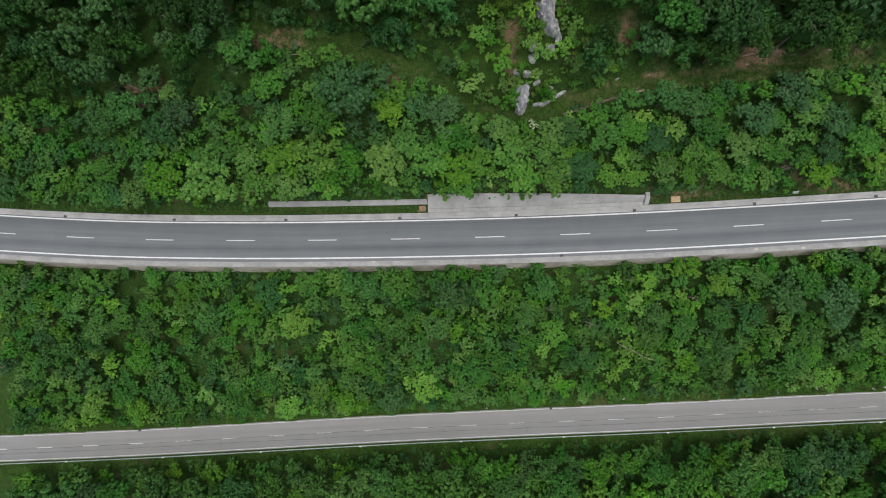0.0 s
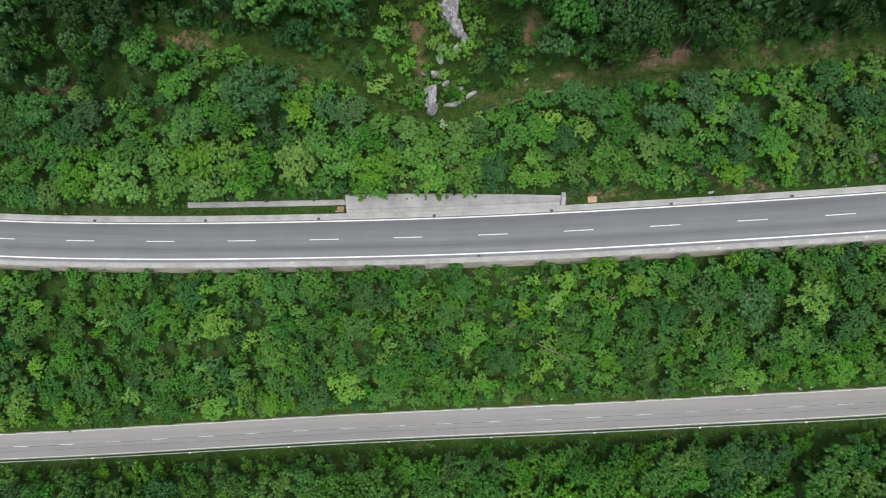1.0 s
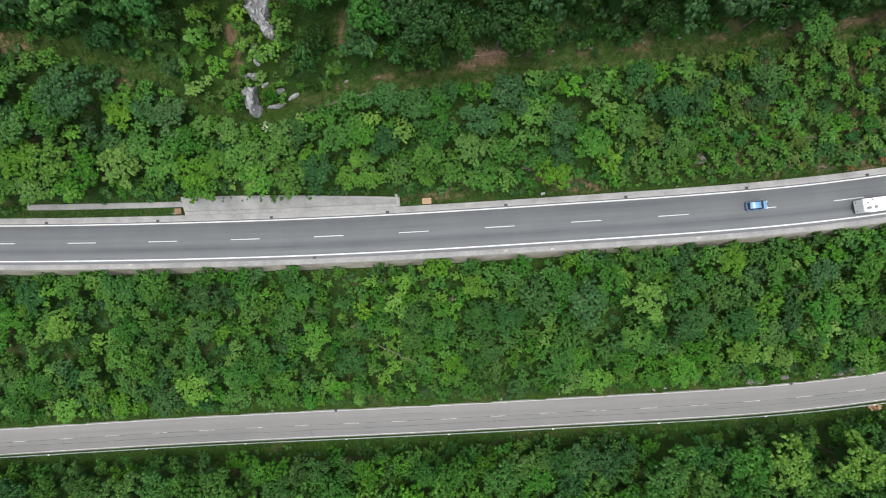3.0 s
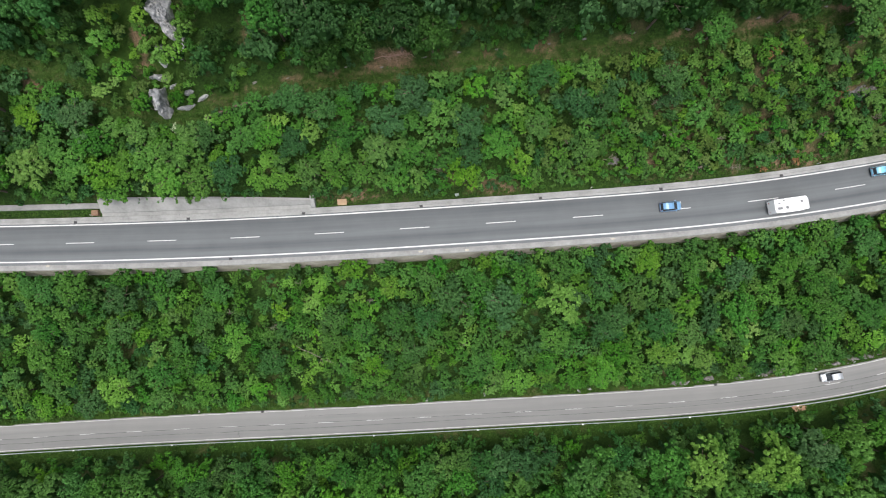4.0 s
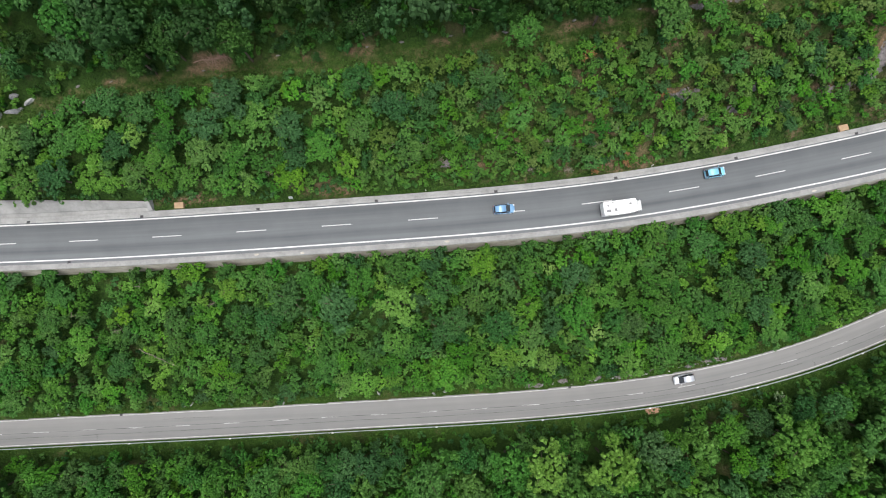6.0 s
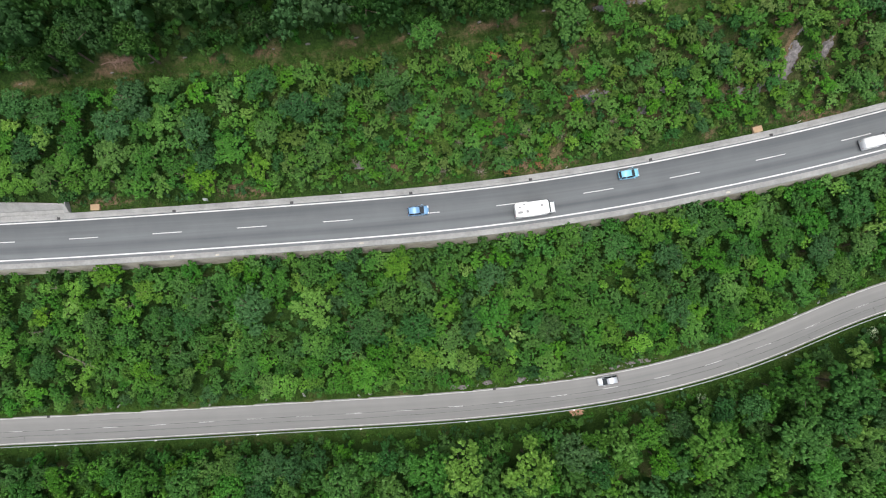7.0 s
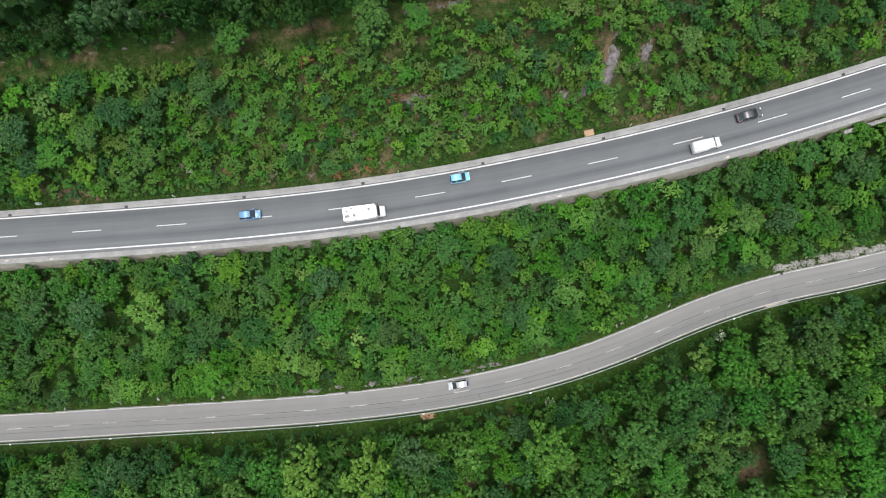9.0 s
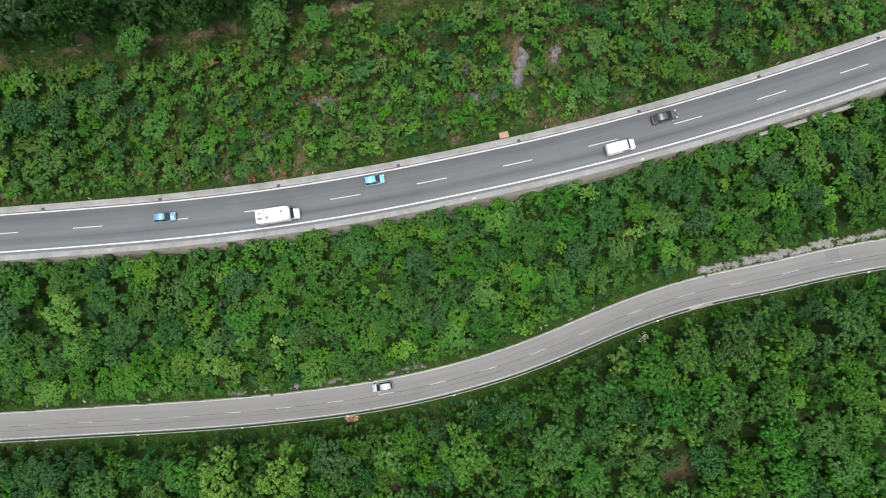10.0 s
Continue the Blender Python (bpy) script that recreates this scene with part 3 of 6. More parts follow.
def crown_points(rng, kind):
    """Clump centres of a crown of radius 1 and height 1 (base at 0), their outward ways and sizes, and its boughs."""
    pts, outs, sizes, lobes, tufts = [], [], [], [], []
    if kind in CLUMPS:
        count, per, size, small, large = CLUMPS[kind]
        turn, wave = rng.uniform(0, 6.28), rng.uniform(0, 6.28, 2)
        for k in range(count):
            a = turn + 2.4 * k + rng.normal() * 0.25
            q = math.sqrt((k + 0.25) / count) * (0.82 + 0.16 * math.sin(2 * a + wave[0]) + 0.14 * math.sin(3 * a + wave[1]))
            lobes.append((math.cos(a) * q, math.sin(a) * q, 0.2 + 0.52 * math.sqrt(max(0.0, 1 - min(q, 1.0) ** 2)) + rng.uniform(-0.12, 0.14), rng.uniform(small, large)))
        for lx, ly, lz, lr in lobes:
            bough, spin = rng.uniform(), rng.uniform(0, 6.28)
            away = np.array([lx, ly, 0.35])
            away /= np.linalg.norm(away)
            for j in range(per):
                t = 1.0 - 1.15 * (j + 0.3) / per
                a = spin + 2.4 * j + rng.normal() * 0.3
                f = math.sqrt(max(0.0, 1 - t * t))
                d = np.array([math.cos(a) * f, math.sin(a) * f, t]) + away * 0.35
                d /= np.linalg.norm(d)
                # boughs reach outwards
                reach = lr * (1.0 + 0.3 * max(0.0, float(d[0] * away[0] + d[1] * away[1]))) * rng.uniform(0.85, 1.12)
                pts.append(np.array([lx, ly, lz]) + d * reach * (1, 1, 0.8))
                outs.append(d)
                sizes.append(size * rng.uniform(0.75, 1.25))
                tufts.append(0.55 * bough + 0.45 * rng.uniform())
    elif kind == "tiers":
        for t in np.linspace(0.08, 0.98, 9):
            r = (1.02 - t) ** 0.8
            m = max(2, int(9 * r))
            turn = rng.uniform(0, 6.28)
            for k in range(m):
                a = turn + 6.283 * k / m + rng.normal() * 0.15
                for q in (0.5, 0.95):
                    if q < 0.6 and r < 0.45:
                        continue
                    pts.append((math.cos(a) * r * q, math.sin(a) * r * q, t - 0.05 * q))
                    outs.append(np.array((math.cos(a) * 0.6, math.sin(a) * 0.6, 0.5)))
                    sizes.append(rng.uniform(0.13, 0.2))
    else:
        for _ in range(7):
            a, r = rng.uniform(0, 6.283), math.sqrt(rng.uniform(0, 1)) * 0.85
            z = 0.3 + 0.55 * math.sqrt(max(0, 1 - r * r)) * rng.uniform(0.6, 1.1)
            d = np.array((math.cos(a) * r, math.sin(a) * r, 0.7))
            pts.append((math.cos(a) * r, math.sin(a) * r, z))
            outs.append(d / np.linalg.norm(d))
            sizes.append(rng.uniform(0.26, 0.42))
    return np.array(pts), np.array(outs), np.array(sizes), lobes, np.array(tufts or rng.uniform(size=len(pts)))


def hearts(rng, centres, outward, size):
    """The close-set leaves at the heart of each clump: an uneven four-sided cap. Returns corner places (n*4*4, 3)."""
    n = len(centres)
    o = outward + np.array([0, 0, 0.5])
    o /= np.linalg.norm(o, axis=1)[:, None]
    s = np.cross(o, np.array([0.36, 0.93, 0.1]))
    s /= np.linalg.norm(s, axis=1)[:, None]
    f = np.cross(o, s)
    spin = rng.uniform(0, 6.28, n)
    rim = []
    for k in range(4):
        a = spin + 6.283 * k / 4
        q = size * rng.uniform(0.8, 1.15, n)
        rim.append(centres + s * (np.cos(a) * q)[:, None] + f * (np.sin(a) * q)[:, None] - o * (size * 0.15)[:, None])
    apex = centres + o * (size * 0.78)[:, None]
    faces = []
    for k in range(4):
        a, b = rim[k], rim[(k + 1) % 4]
        faces.append(np.stack([a, b, apex * 0.82 + b * 0.18, apex * 0.82 + a * 0.18], 1))
    return np.stack(faces, 1).reshape(-1, 3)


def crown_array(seed, kind, count, blade):
    """Corner places of a crown's leaves and of its shade-darkened inner domes, the number of leaves, and each corner's
    clump shade.
    """
    rng = np.random.default_rng(seed)
    p, o, s, lobes, tufts = crown_points(rng, kind)
    leaves = np.concatenate([sprays(rng, p, o, s, count, blade, 1.25), hearts(rng, p, o, s)])
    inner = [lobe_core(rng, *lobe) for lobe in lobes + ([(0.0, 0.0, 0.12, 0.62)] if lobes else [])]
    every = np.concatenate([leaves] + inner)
    every[:, :2] /= np.percentile(np.hypot(every[:, 0], every[:, 1]), 96)
    every[:, 2] /= every[:, 2].max()
    shade = np.full(len(every), 0.5)
    shade[:len(leaves)] = np.concatenate([np.repeat(tufts, 4 * count), np.repeat(tufts, 16)])
    return every, len(leaves) // 4, shade


def lobe_core(rng, x, y, z, r):
    """The filled heart of one bough, coloured dark for inner shade: an uneven dome of small facets."""
    around, rows = 5, 1
    a = np.linspace(0, 2 * np.pi, around, endpoint=False) + rng.uniform(0, 1)
    grid = []
    for k in range(rows + 1):
        t = -0.3 + (1.1 + 0.3) * k / rows
        q = r * 0.8 * (1 + rng.normal(size=around) * 0.14)
        grid.append(np.stack([x + np.cos(a) * np.cos(t) * q, y + np.sin(a) * np.cos(t) * q, z + np.sin(t) * q * 0.78], 1))
    faces = []
    for k in range(rows):
        for j in range(around):
            i = (j + 1) % around
            faces += [grid[k][j], grid[k][i], grid[k + 1][i], grid[k + 1][j]]
    return np.array(faces)


def limb(verts, faces, a, b, ra, rb, sides=5):
    a, b = Vector(a), Vector(b)
    q = (b - a).to_track_quat("Z", "Y")
    n = len(verts)
    for p, r in ((a, ra), (b, rb)):
        for k in range(sides):
            t = 6.283 * k / sides
            verts.append(p + q @ Vector((math.cos(t) * r, math.sin(t) * r, 0)))
    for k in range(sides):
        j = (k + 1) % sides
        faces.append((n + k, n + j, n + sides + j, n + sides + k))


def trunk_mesh(seed, clear):
    """Tapered trunk with limbs, for a crown of radius 1 whose base lies at height clear and whose top at clear + 1."""
    rng = np.random.default_rng(seed)
    verts, faces = [], []
    lean = rng.normal(size=2) * 0.04
    mid, top = (lean[0], lean[1], clear + 0.25), (lean[0] * 2, lean[1] * 2, clear + 0.8)
    limb(verts, faces, (0, 0, -0.15), mid, 0.055, 0.04, 7)
    limb(verts, faces, mid, top, 0.04, 0.012, 6)
    for k in range(6):
        a, f = 6.283 * k / 6 + rng.normal() * 0.3, rng.uniform(0.0, 0.7)
        base = Vector(mid).lerp(Vector(top), f)
        limb(verts, faces, base, base + Vector((math.cos(a) * 0.6, math.sin(a) * 0.6, 0.28)), 0.02, 0.006, 4)
    return mesh_of("trunk", verts, faces, BARK)


CROWNS = {
    "dome": [crown_array(100 + i, "dome", 6, 0.094) for i in range(12)],
    "great": [crown_array(150 + i, "great", 7, 0.058) for i in range(9)],
    "tuft": [crown_array(180 + i, "tuft", 7, 0.15) for i in range(8)],
    "tiers": [crown_array(200 + i, "tiers", 9, 0.11) for i in range(3)],
    "bush": [crown_array(300 + i, "bush", 8, 0.16) for i in range(7)],
}
KINDS = list(LEAF)


class Forest:
    """Crowns gathered into one mesh of many leaf sprays."""
    def __init__(self):
        self.v, self.m, self.t, self.c = [], [], [], []

    def add(self, rng, crown, x, y, z, radius, height, leaf):
        a = rng.uniform(0, 6.283)
        c, s = math.cos(a), math.sin(a)
        crown, leaves, shade = crown
        v = crown * (radius * rng.uniform(0.8, 1.1), radius, height)
        self.c.append(shade)
        v = np.stack([v[:, 0] * c - v[:, 1] * s + x, v[:, 0] * s + v[:, 1] * c + y, v[:, 2] + z], 1)
        self.v.append(v)
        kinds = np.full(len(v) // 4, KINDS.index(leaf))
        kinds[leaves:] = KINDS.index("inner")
        self.m.append(kinds)
        self.t.append(np.full(len(v), rng.uniform(0, 1)))

    def build(self, name, label, category):
        if self.v:
            me = quads_mesh(name, np.concatenate(self.v), [LEAF[k] for k in KINDS], np.concatenate(self.m), np.concatenate(self.t), tuft=np.concatenate(self.c))
            tagged(new(name, me), label, category, kind="stuff")


class Spread:
    """Keeps places apart."""
    def __init__(self, cell=6.0):
        self.cell, self.at = cell, {}

    def free(self, x, y, r, pack):
        i, j = int(x // self.cell), int(y // self.cell)
        for a in (i - 1, i, i + 1):
            for b in (j - 1, j, j + 1):
                for px, py, pr in self.at.get((a, b), ()):
                    if math.hypot(px - x, py - y) < (pr + r) * pack:
                        return False
        return True

    def put(self, x, y, r):
        self.at.setdefault((int(x // self.cell), int(y // self.cell)), []).append((x, y, r))


TEMPLATES = {}


def tree(x, y, radius, height, leaf="broad", form="dome", shrub=False, label=""):
    """One tree or shrub as a thing of its own: trunk and crown."""
    pick = (form, leaf, shrub, int(abs(x * 7.3 + y * 3.1)) % len(CROWNS[form]))
    low = {"dome": 0.9, "great": 1.0, "tuft": 0.4, "tiers": 0.15, "bush": 0.1}[form]
    if pick not in TEMPLATES:
        root = new("shrub" if shrub else "tree")
        part("trunk", trunk_mesh(pick[3] + 7, low), None, root)
        crown, leaves, shade = CROWNS[form][pick[3]]
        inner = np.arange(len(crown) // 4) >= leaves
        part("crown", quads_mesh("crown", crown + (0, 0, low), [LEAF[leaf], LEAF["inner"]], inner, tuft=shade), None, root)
        TEMPLATES[pick] = root
        ob, first = root, True
    else:
        ob, first = TEMPLATES[pick], False
    k = height / (1 + low)
    m = Matrix.Translation((x, y, float(ground_z(x, y)) - 0.05)) @ Matrix.Rotation((x * 1.7 + y) % 6.283, 4, "Z") @ Matrix.Diagonal((radius, radius, k, 1))
    if first:
        ob.matrix_basis = m
    else:
        scale, ob.scale = ob.scale.copy(), (1, 1, 1)
        basis = ob.matrix_basis.copy()
        ob.matrix_basis = Matrix.Identity(4)
        made = copy_thing(ob, m)
        ob.matrix_basis = basis
        ob = made
    names = {"broad": "green broadleaved", "young": "bright yellow-green", "dusk": "dark blue-green", "shade": "deep green", "shrub": "fresh green", "olive": "olive-green", "flower": "white-blossoming", "dry": "withered brown"}
    place = "on the hillside above the road" if y > float(upper_y(x)) else "on the bank between the roads" if y > float(lower_y(x)) else "on the valley side below the lower road"
    kind = "shrub" if shrub else "tree"
    return tagged(ob, label or f"{names[leaf]} {kind} {place}", kind, "trees of the hillside" if kind == "tree" else "shrubs of the hillside")




# ---------------------------------------------------------------- trees told apart: x, y, crown radius
TREES = {}
TREES["above", "broad"] = [(-27.5, 39.1, 3.7), (-7.8, 36.7, 2.8), (-11.8, 37, 2.7), (-3.5, 37.5, 2.8), (26.6, 39.3, 3.8)]
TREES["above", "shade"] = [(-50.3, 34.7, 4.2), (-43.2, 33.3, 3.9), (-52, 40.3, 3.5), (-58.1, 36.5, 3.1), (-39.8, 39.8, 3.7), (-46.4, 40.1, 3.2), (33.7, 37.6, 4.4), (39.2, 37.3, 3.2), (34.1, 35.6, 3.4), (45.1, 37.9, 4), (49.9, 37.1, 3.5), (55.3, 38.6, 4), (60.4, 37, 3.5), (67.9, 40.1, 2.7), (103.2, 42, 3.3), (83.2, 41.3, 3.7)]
TREES["above", "shrub"] = [(19.9, 34.6, 3.3), (18.2, 32.9, 2.3), (22, 39, 3.3), (15.5, 39.5, 3.3), (-1.8, 35.3, 3), (10.9, 32.9, 2.1), (1.7, 30.3, 2.6), (3.9, 29.9, 1.9), (14, 32.5, 1.9), (27.4, 36.6, 1.4)]
TREES["above", "young"] = [(-1, 33.5, 2.3), (7.9, 33.8, 1.6), (11.2, 36, 2), (3.1, 37.1, 2), (2, 34.3, 1.9), (5.4, 33, 1.2), (7.4, 38.5, 0.9)]
TREES["bank", "broad"] = [(-64.6, -1, 4.5), (-52.7, -7.8, 3.2), (-61.7, -8, 3), (-40, -18.4, 2.8), (-58.1, -1.4, 3), (-50.7, -6.6, 2.5), (-30.6, 0.6, 2.9), (-68.3, -12, 3.5), (-64.6, -14.4, 2.8), (-66.8, -19.8, 3.4), (-60.2, -19.7, 3.4), (-71.7, -8.9, 2.8), (-23.7, -11.6, 3.3), (-19.7, -14.8, 3.3), (-44.4, -21.9, 2.9), (-14.2, 0.4, 3.3), (-15, -7.2, 3), (-7.6, -7.2, 3), (5.6, 1.1, 2.6), (11.6, 0.2, 2.6), (8.6, -4.4, 2.7), (-0.7, -15.5, 3.3), (3.5, -13.4, 3), (-19.5, -0.1, 2.9), (-21.3, -7.3, 2.7), (75.4, -15.8, 2.8), (43, -4.6, 2.9), (37.1, -6.2, 2.7), (57.6, 1.5, 3.1), (49, 2.4, 2.6)]
TREES["bank", "broad"] += [(65.6, 2.5, 3.3), (71.6, 4.5, 2.8), (79.5, 1.7, 3.3), (74, -9.5, 2.7), (31.8, -4.7, 2.7), (31.3, -8.9, 2.5), (173.8, 21.8, 3.2), (185.7, 25.3, 2.8), (208, 26.7, 3.2), (210.9, 18.9, 3.3), (191.6, 19.8, 2.8), (171.5, 16.6, 3), (158.9, 13.7, 2.8), (141.4, 13.6, 2.5), (176.8, 14.9, 3.1), (191.2, 14.1, 3.1), (198.6, 15.2, 2.9), (169.2, 10, 3.1), (153.1, 10.8, 3), (146.3, 8.8, 3), (185, 10.5, 2.7), (158.5, 4.1, 2.9), (103.6, -3.1, 3.7), (116.1, 2.5, 3), (131, 1.8, 3.1), (127.6, -2.9, 3.1), (119.6, -2.9, 2.9), (113.6, -4.9, 2.9), (96.2, -7.1, 2.7), (144.5, -2.9, 2.9)]
TREES["bank", "broad"] += [(110.5, 4.9, 3), (94.9, 4.8, 2.8), (124.1, 9.6, 3), (129.9, 11.6, 2.8)]
TREES["bank", "dusk"] = [(-58, -12.6, 2.8), (-16, -19.4, 2.6), (-38.1, -1.3, 2.9), (-37, -11.6, 3.5), (-44.1, -11.6, 3.5), (-53.8, -15.1, 3.3), (-27.2, -6.3, 3.2), (-27.5, -17.1, 3.1), (-5.2, -1.5, 3.8), (-6.8, -11.5, 3.2), (-16, -21.5, 3.1), (20.2, -13.3, 2.8), (53.1, -1, 4.2), (62.2, -1.8, 4.2), (68.5, -4.8, 3.3), (48.7, -4.5, 3.1), (82.3, -4.2, 3.1), (46.1, -10.9, 2.5), (178.7, 20.5, 4.1), (194.7, 23.1, 3.7), (165, 15.7, 3.7), (183.8, 14.9, 3.1), (202.8, 19, 2.9), (161.2, 9, 3.1), (136.5, -1.9, 3.1), (90, -5, 3.3), (79.9, -6, 3.3), (102.7, 3.9, 3), (133.7, 7.8, 3)]
TREES["bank", "shrub"] = [(-42.3, -0.1, 2.7), (-43.2, -5.7, 2.5), (-32.8, -11.9, 2.2), (-24.9, -22.3, 2.9), (-53.9, -1.4, 2.5), (-66.8, -6.3, 2.5), (-30.2, -19.6, 2.6), (-74.2, -23.4, 3.1), (-66, -24.6, 2.9), (19.1, 1.2, 2), (3.4, -7.2, 1.9), (1.5, -1.4, 2.4), (-1.9, -10.7, 2), (10.3, -11.5, 1.8), (7.7, -17.7, 3.3), (16.8, -18.5, 2.3), (13.8, -8, 2.7), (22.8, -3.3, 2.4), (12.9, -14.4, 3), (24.8, -18.9, 2.6), (-2, -20.2, 2.8), (42.5, 1.2, 2.6), (45.8, -0, 1.9), (62.3, -6.1, 1.6), (53.5, -13, 2.8), (71, -12.8, 2.5), (79, -13.2, 2.7), (41.8, -17.6, 2.3), (39, -13.1, 2.5), (32.9, -13.3, 2.3)]
TREES["bank", "shrub"] += [(83.4, -10.5, 2.9), (61.7, -11.8, 2.5), (49.1, -16.4, 2.3), (199.2, 27.1, 3.6), (208.8, 22.8, 2.4), (153.6, 16.5, 2.3), (147.2, 14.5, 2.5), (192.6, 12.3, 2.5), (203.2, 14.5, 2.2), (165.6, 5.1, 2.9), (152.4, 5.1, 2.9), (145.4, 2.1, 2.9), (173.3, 5.2, 2.2), (85.1, -0.9, 2.8), (95.3, -1.6, 2.4), (108.5, 0.1, 2.6), (86.9, 5.7, 2.8), (61.8, -15.9, 2.5), (80.6, -14, 3.4), (91.1, -10.5, 3), (99, -11.9, 2.7), (105.7, -13.4, 2.7), (114.2, -12.2, 2.9), (119.9, -9.6, 3.2), (141.4, 6.9, 3), (71.7, -8.1, 2.9), (125.4, -6, 2.7), (139.5, -5, 2.9), (116.5, 10.6, 2.8), (136.6, 12.6, 2.5)]
TREES["bank", "shrub"] += [(58.9, -12.5, 3), (70.6, -14.7, 2.5), (149.7, -3, 2.4)]
TREES["bank", "young"] = [(-49.4, -1.4, 1.8), (-33.5, -6.9, 3.1), (-52.6, -21.2, 2.2), (-51.5, -24.7, 2.6), (-36, -23.3, 2.9), (-26.9, -0.7, 1.3), (-30, -11.9, 1.8), (15.9, 1.2, 1.7), (29.8, 1.3, 2.3), (27.8, -1.9, 2.1), (27.9, -7.5, 1.7), (23.6, -10.5, 1.3), (27.9, -14, 1.8), (-0.6, -4.5, 2.5), (-10.2, -18.9, 3.5), (30.8, -18.1, 1.3), (17.8, -4.9, 2.5), (39.2, 2.9, 2.4), (36.6, -0.8, 1.5), (72.2, -1.4, 3.9), (78, 0.5, 1.6), (55.8, -8.9, 1.8), (60.7, -18.1, 1.6), (65.3, -16.1, 2.8), (187.9, 21.6, 1.6), (208.9, 14.9, 1.6), (177.8, 10.2, 2.7), (123.7, 2.5, 2.6), (130.7, -8.1, 2.5)]
TREES["hill", "broad"] = [(-37.4, 36.2, 3.8), (-26.9, 27.3, 3), (-33.2, 25.9, 3.6), (-45.7, 15.1, 2.4), (-66.4, 15.8, 2.8), (-5.2, 24.4, 3.3), (2.5, 25.7, 2.7), (21.9, 29.5, 2.3), (19.2, 24.5, 2.8), (23.7, 24.9, 2.8), (35.8, 29, 2.5), (39.7, 28.9, 2.1), (55.3, 29.6, 2.3), (73.8, 34.4, 2.3), (66.7, 26.5, 2.5), (71.4, 20.2, 2.4), (36.1, 25.3, 3), (41, 23.4, 3), (46.7, 22.7, 2.8), (38.1, 19.8, 2.9), (75.3, 23.5, 2.6), (78.6, 20.4, 2.2), (59.8, 20.1, 2.2), (124.8, 40.5, 2.2), (124.9, 36.1, 2.4), (117.9, 35.3, 2.3), (92.1, 39.4, 3), (113.4, 41.3, 3.6), (74.1, 27.2, 2.2), (77.8, 24.8, 2)]
TREES["hill", "broad"] += [(97.6, 28.2, 1.8), (105.7, 27.4, 1.8), (112.6, 31.3, 2), (104.7, 22.6, 1.7), (119.7, 42, 2.5), (162.5, 35.2, 2.9), (161.3, 40.9, 2.6), (166.8, 45, 2.4), (186.6, 41.2, 2.2), (198.2, 45, 2.4), (167.9, 40.2, 2.3), (173, 42.5, 2.5), (208.3, 48.2, 2.2)]
TREES["hill", "dusk"] = [(-21.4, 29.9, 4.8), (-21.1, 26.1, 2.2), (-49, 27.7, 3.1), (-53.5, 25.6, 3.1), (-57.8, 28.5, 3.6), (-63, 26.8, 3.1), (-11, 29.1, 2.6), (-6.8, 27.5, 3.4), (15.8, 19.5, 3.3), (27.9, 29.7, 3.1), (13.8, 25.3, 2.7), (27.4, 24.1, 2.8), (47.1, 30.7, 3.5), (32.5, 28.8, 3), (42.8, 27.2, 3.4), (55.6, 26.7, 3), (66.8, 33.2, 2.8), (72.4, 29.5, 3.2), (55.9, 22.8, 2.6), (113.3, 39.4, 1.5), (86.9, 33.4, 2.9), (77.3, 30.4, 2.5), (71.6, 31.7, 2.2), (99.7, 23.8, 2.2), (183.4, 45.6, 2.5), (161.5, 44.4, 2.2)]
TREES["hill", "shrub"] = [(-34, 31.8, 3.2), (-13.6, 30.7, 2.4), (-15.1, 28.2, 2.6), (-44, 21.9, 3.8), (-39.5, 21.2, 3.2), (-33.1, 21.4, 3.8), (-27.4, 20.9, 4.2), (-22.1, 19.7, 3.8), (-16.4, 20.5, 3.8), (-54.1, 17.5, 4.1), (-45.7, 17.3, 4.9), (-63.8, 19.7, 2.9), (-38.1, 17.2, 3.6), (-32.5, 17.4, 3.4), (-25.7, 17.5, 3.4), (-60.1, 15.8, 3.1), (-9, 21, 3.7), (-4.5, 19.4, 3.6), (-0.8, 20.8, 3.1), (-3.4, 17.7, 2.9), (-12.8, 23.4, 2.7), (4.3, 21.8, 3.7), (9.3, 22.2, 3.7), (6.6, 18.7, 3.8), (11.6, 18.9, 3.7), (24.8, 18.9, 2.5), (21.1, 18.7, 2.5), (29.6, 19.6, 3.1), (16.4, 27.4, 2.2), (50.1, 28.5, 2.8)]
TREES["hill", "shrub"] += [(51.5, 25.5, 1.9), (57.2, 31.8, 2.3), (60.7, 23.9, 3), (63.9, 21.8, 2.3), (54.8, 19.5, 3.1), (43.8, 18.3, 2.3), (47.6, 18.8, 2), (65.3, 19.4, 1.9), (34.7, 22.5, 3.1), (33.5, 19.8, 2.7), (93.3, 36, 2), (97.2, 37.3, 1.6), (108.2, 35, 1.8), (92.3, 28.6, 2.2), (84.3, 28.3, 1.7), (93, 32.1, 1.3), (108.2, 25.2, 1.4), (115.9, 28.8, 2.2), (120.3, 26.3, 2), (127.2, 28.6, 2), (132.7, 29.4, 1.8), (84.3, 22.7, 1.8), (66.5, 20, 1.9), (127.6, 33.8, 1.8), (103.7, 30.4, 2.1), (119.7, 31.5, 1.8), (70.7, 23.2, 1.9), (93, 24.1, 1.7), (111.2, 23.5, 1.5), (87.2, 20.8, 1.3)]
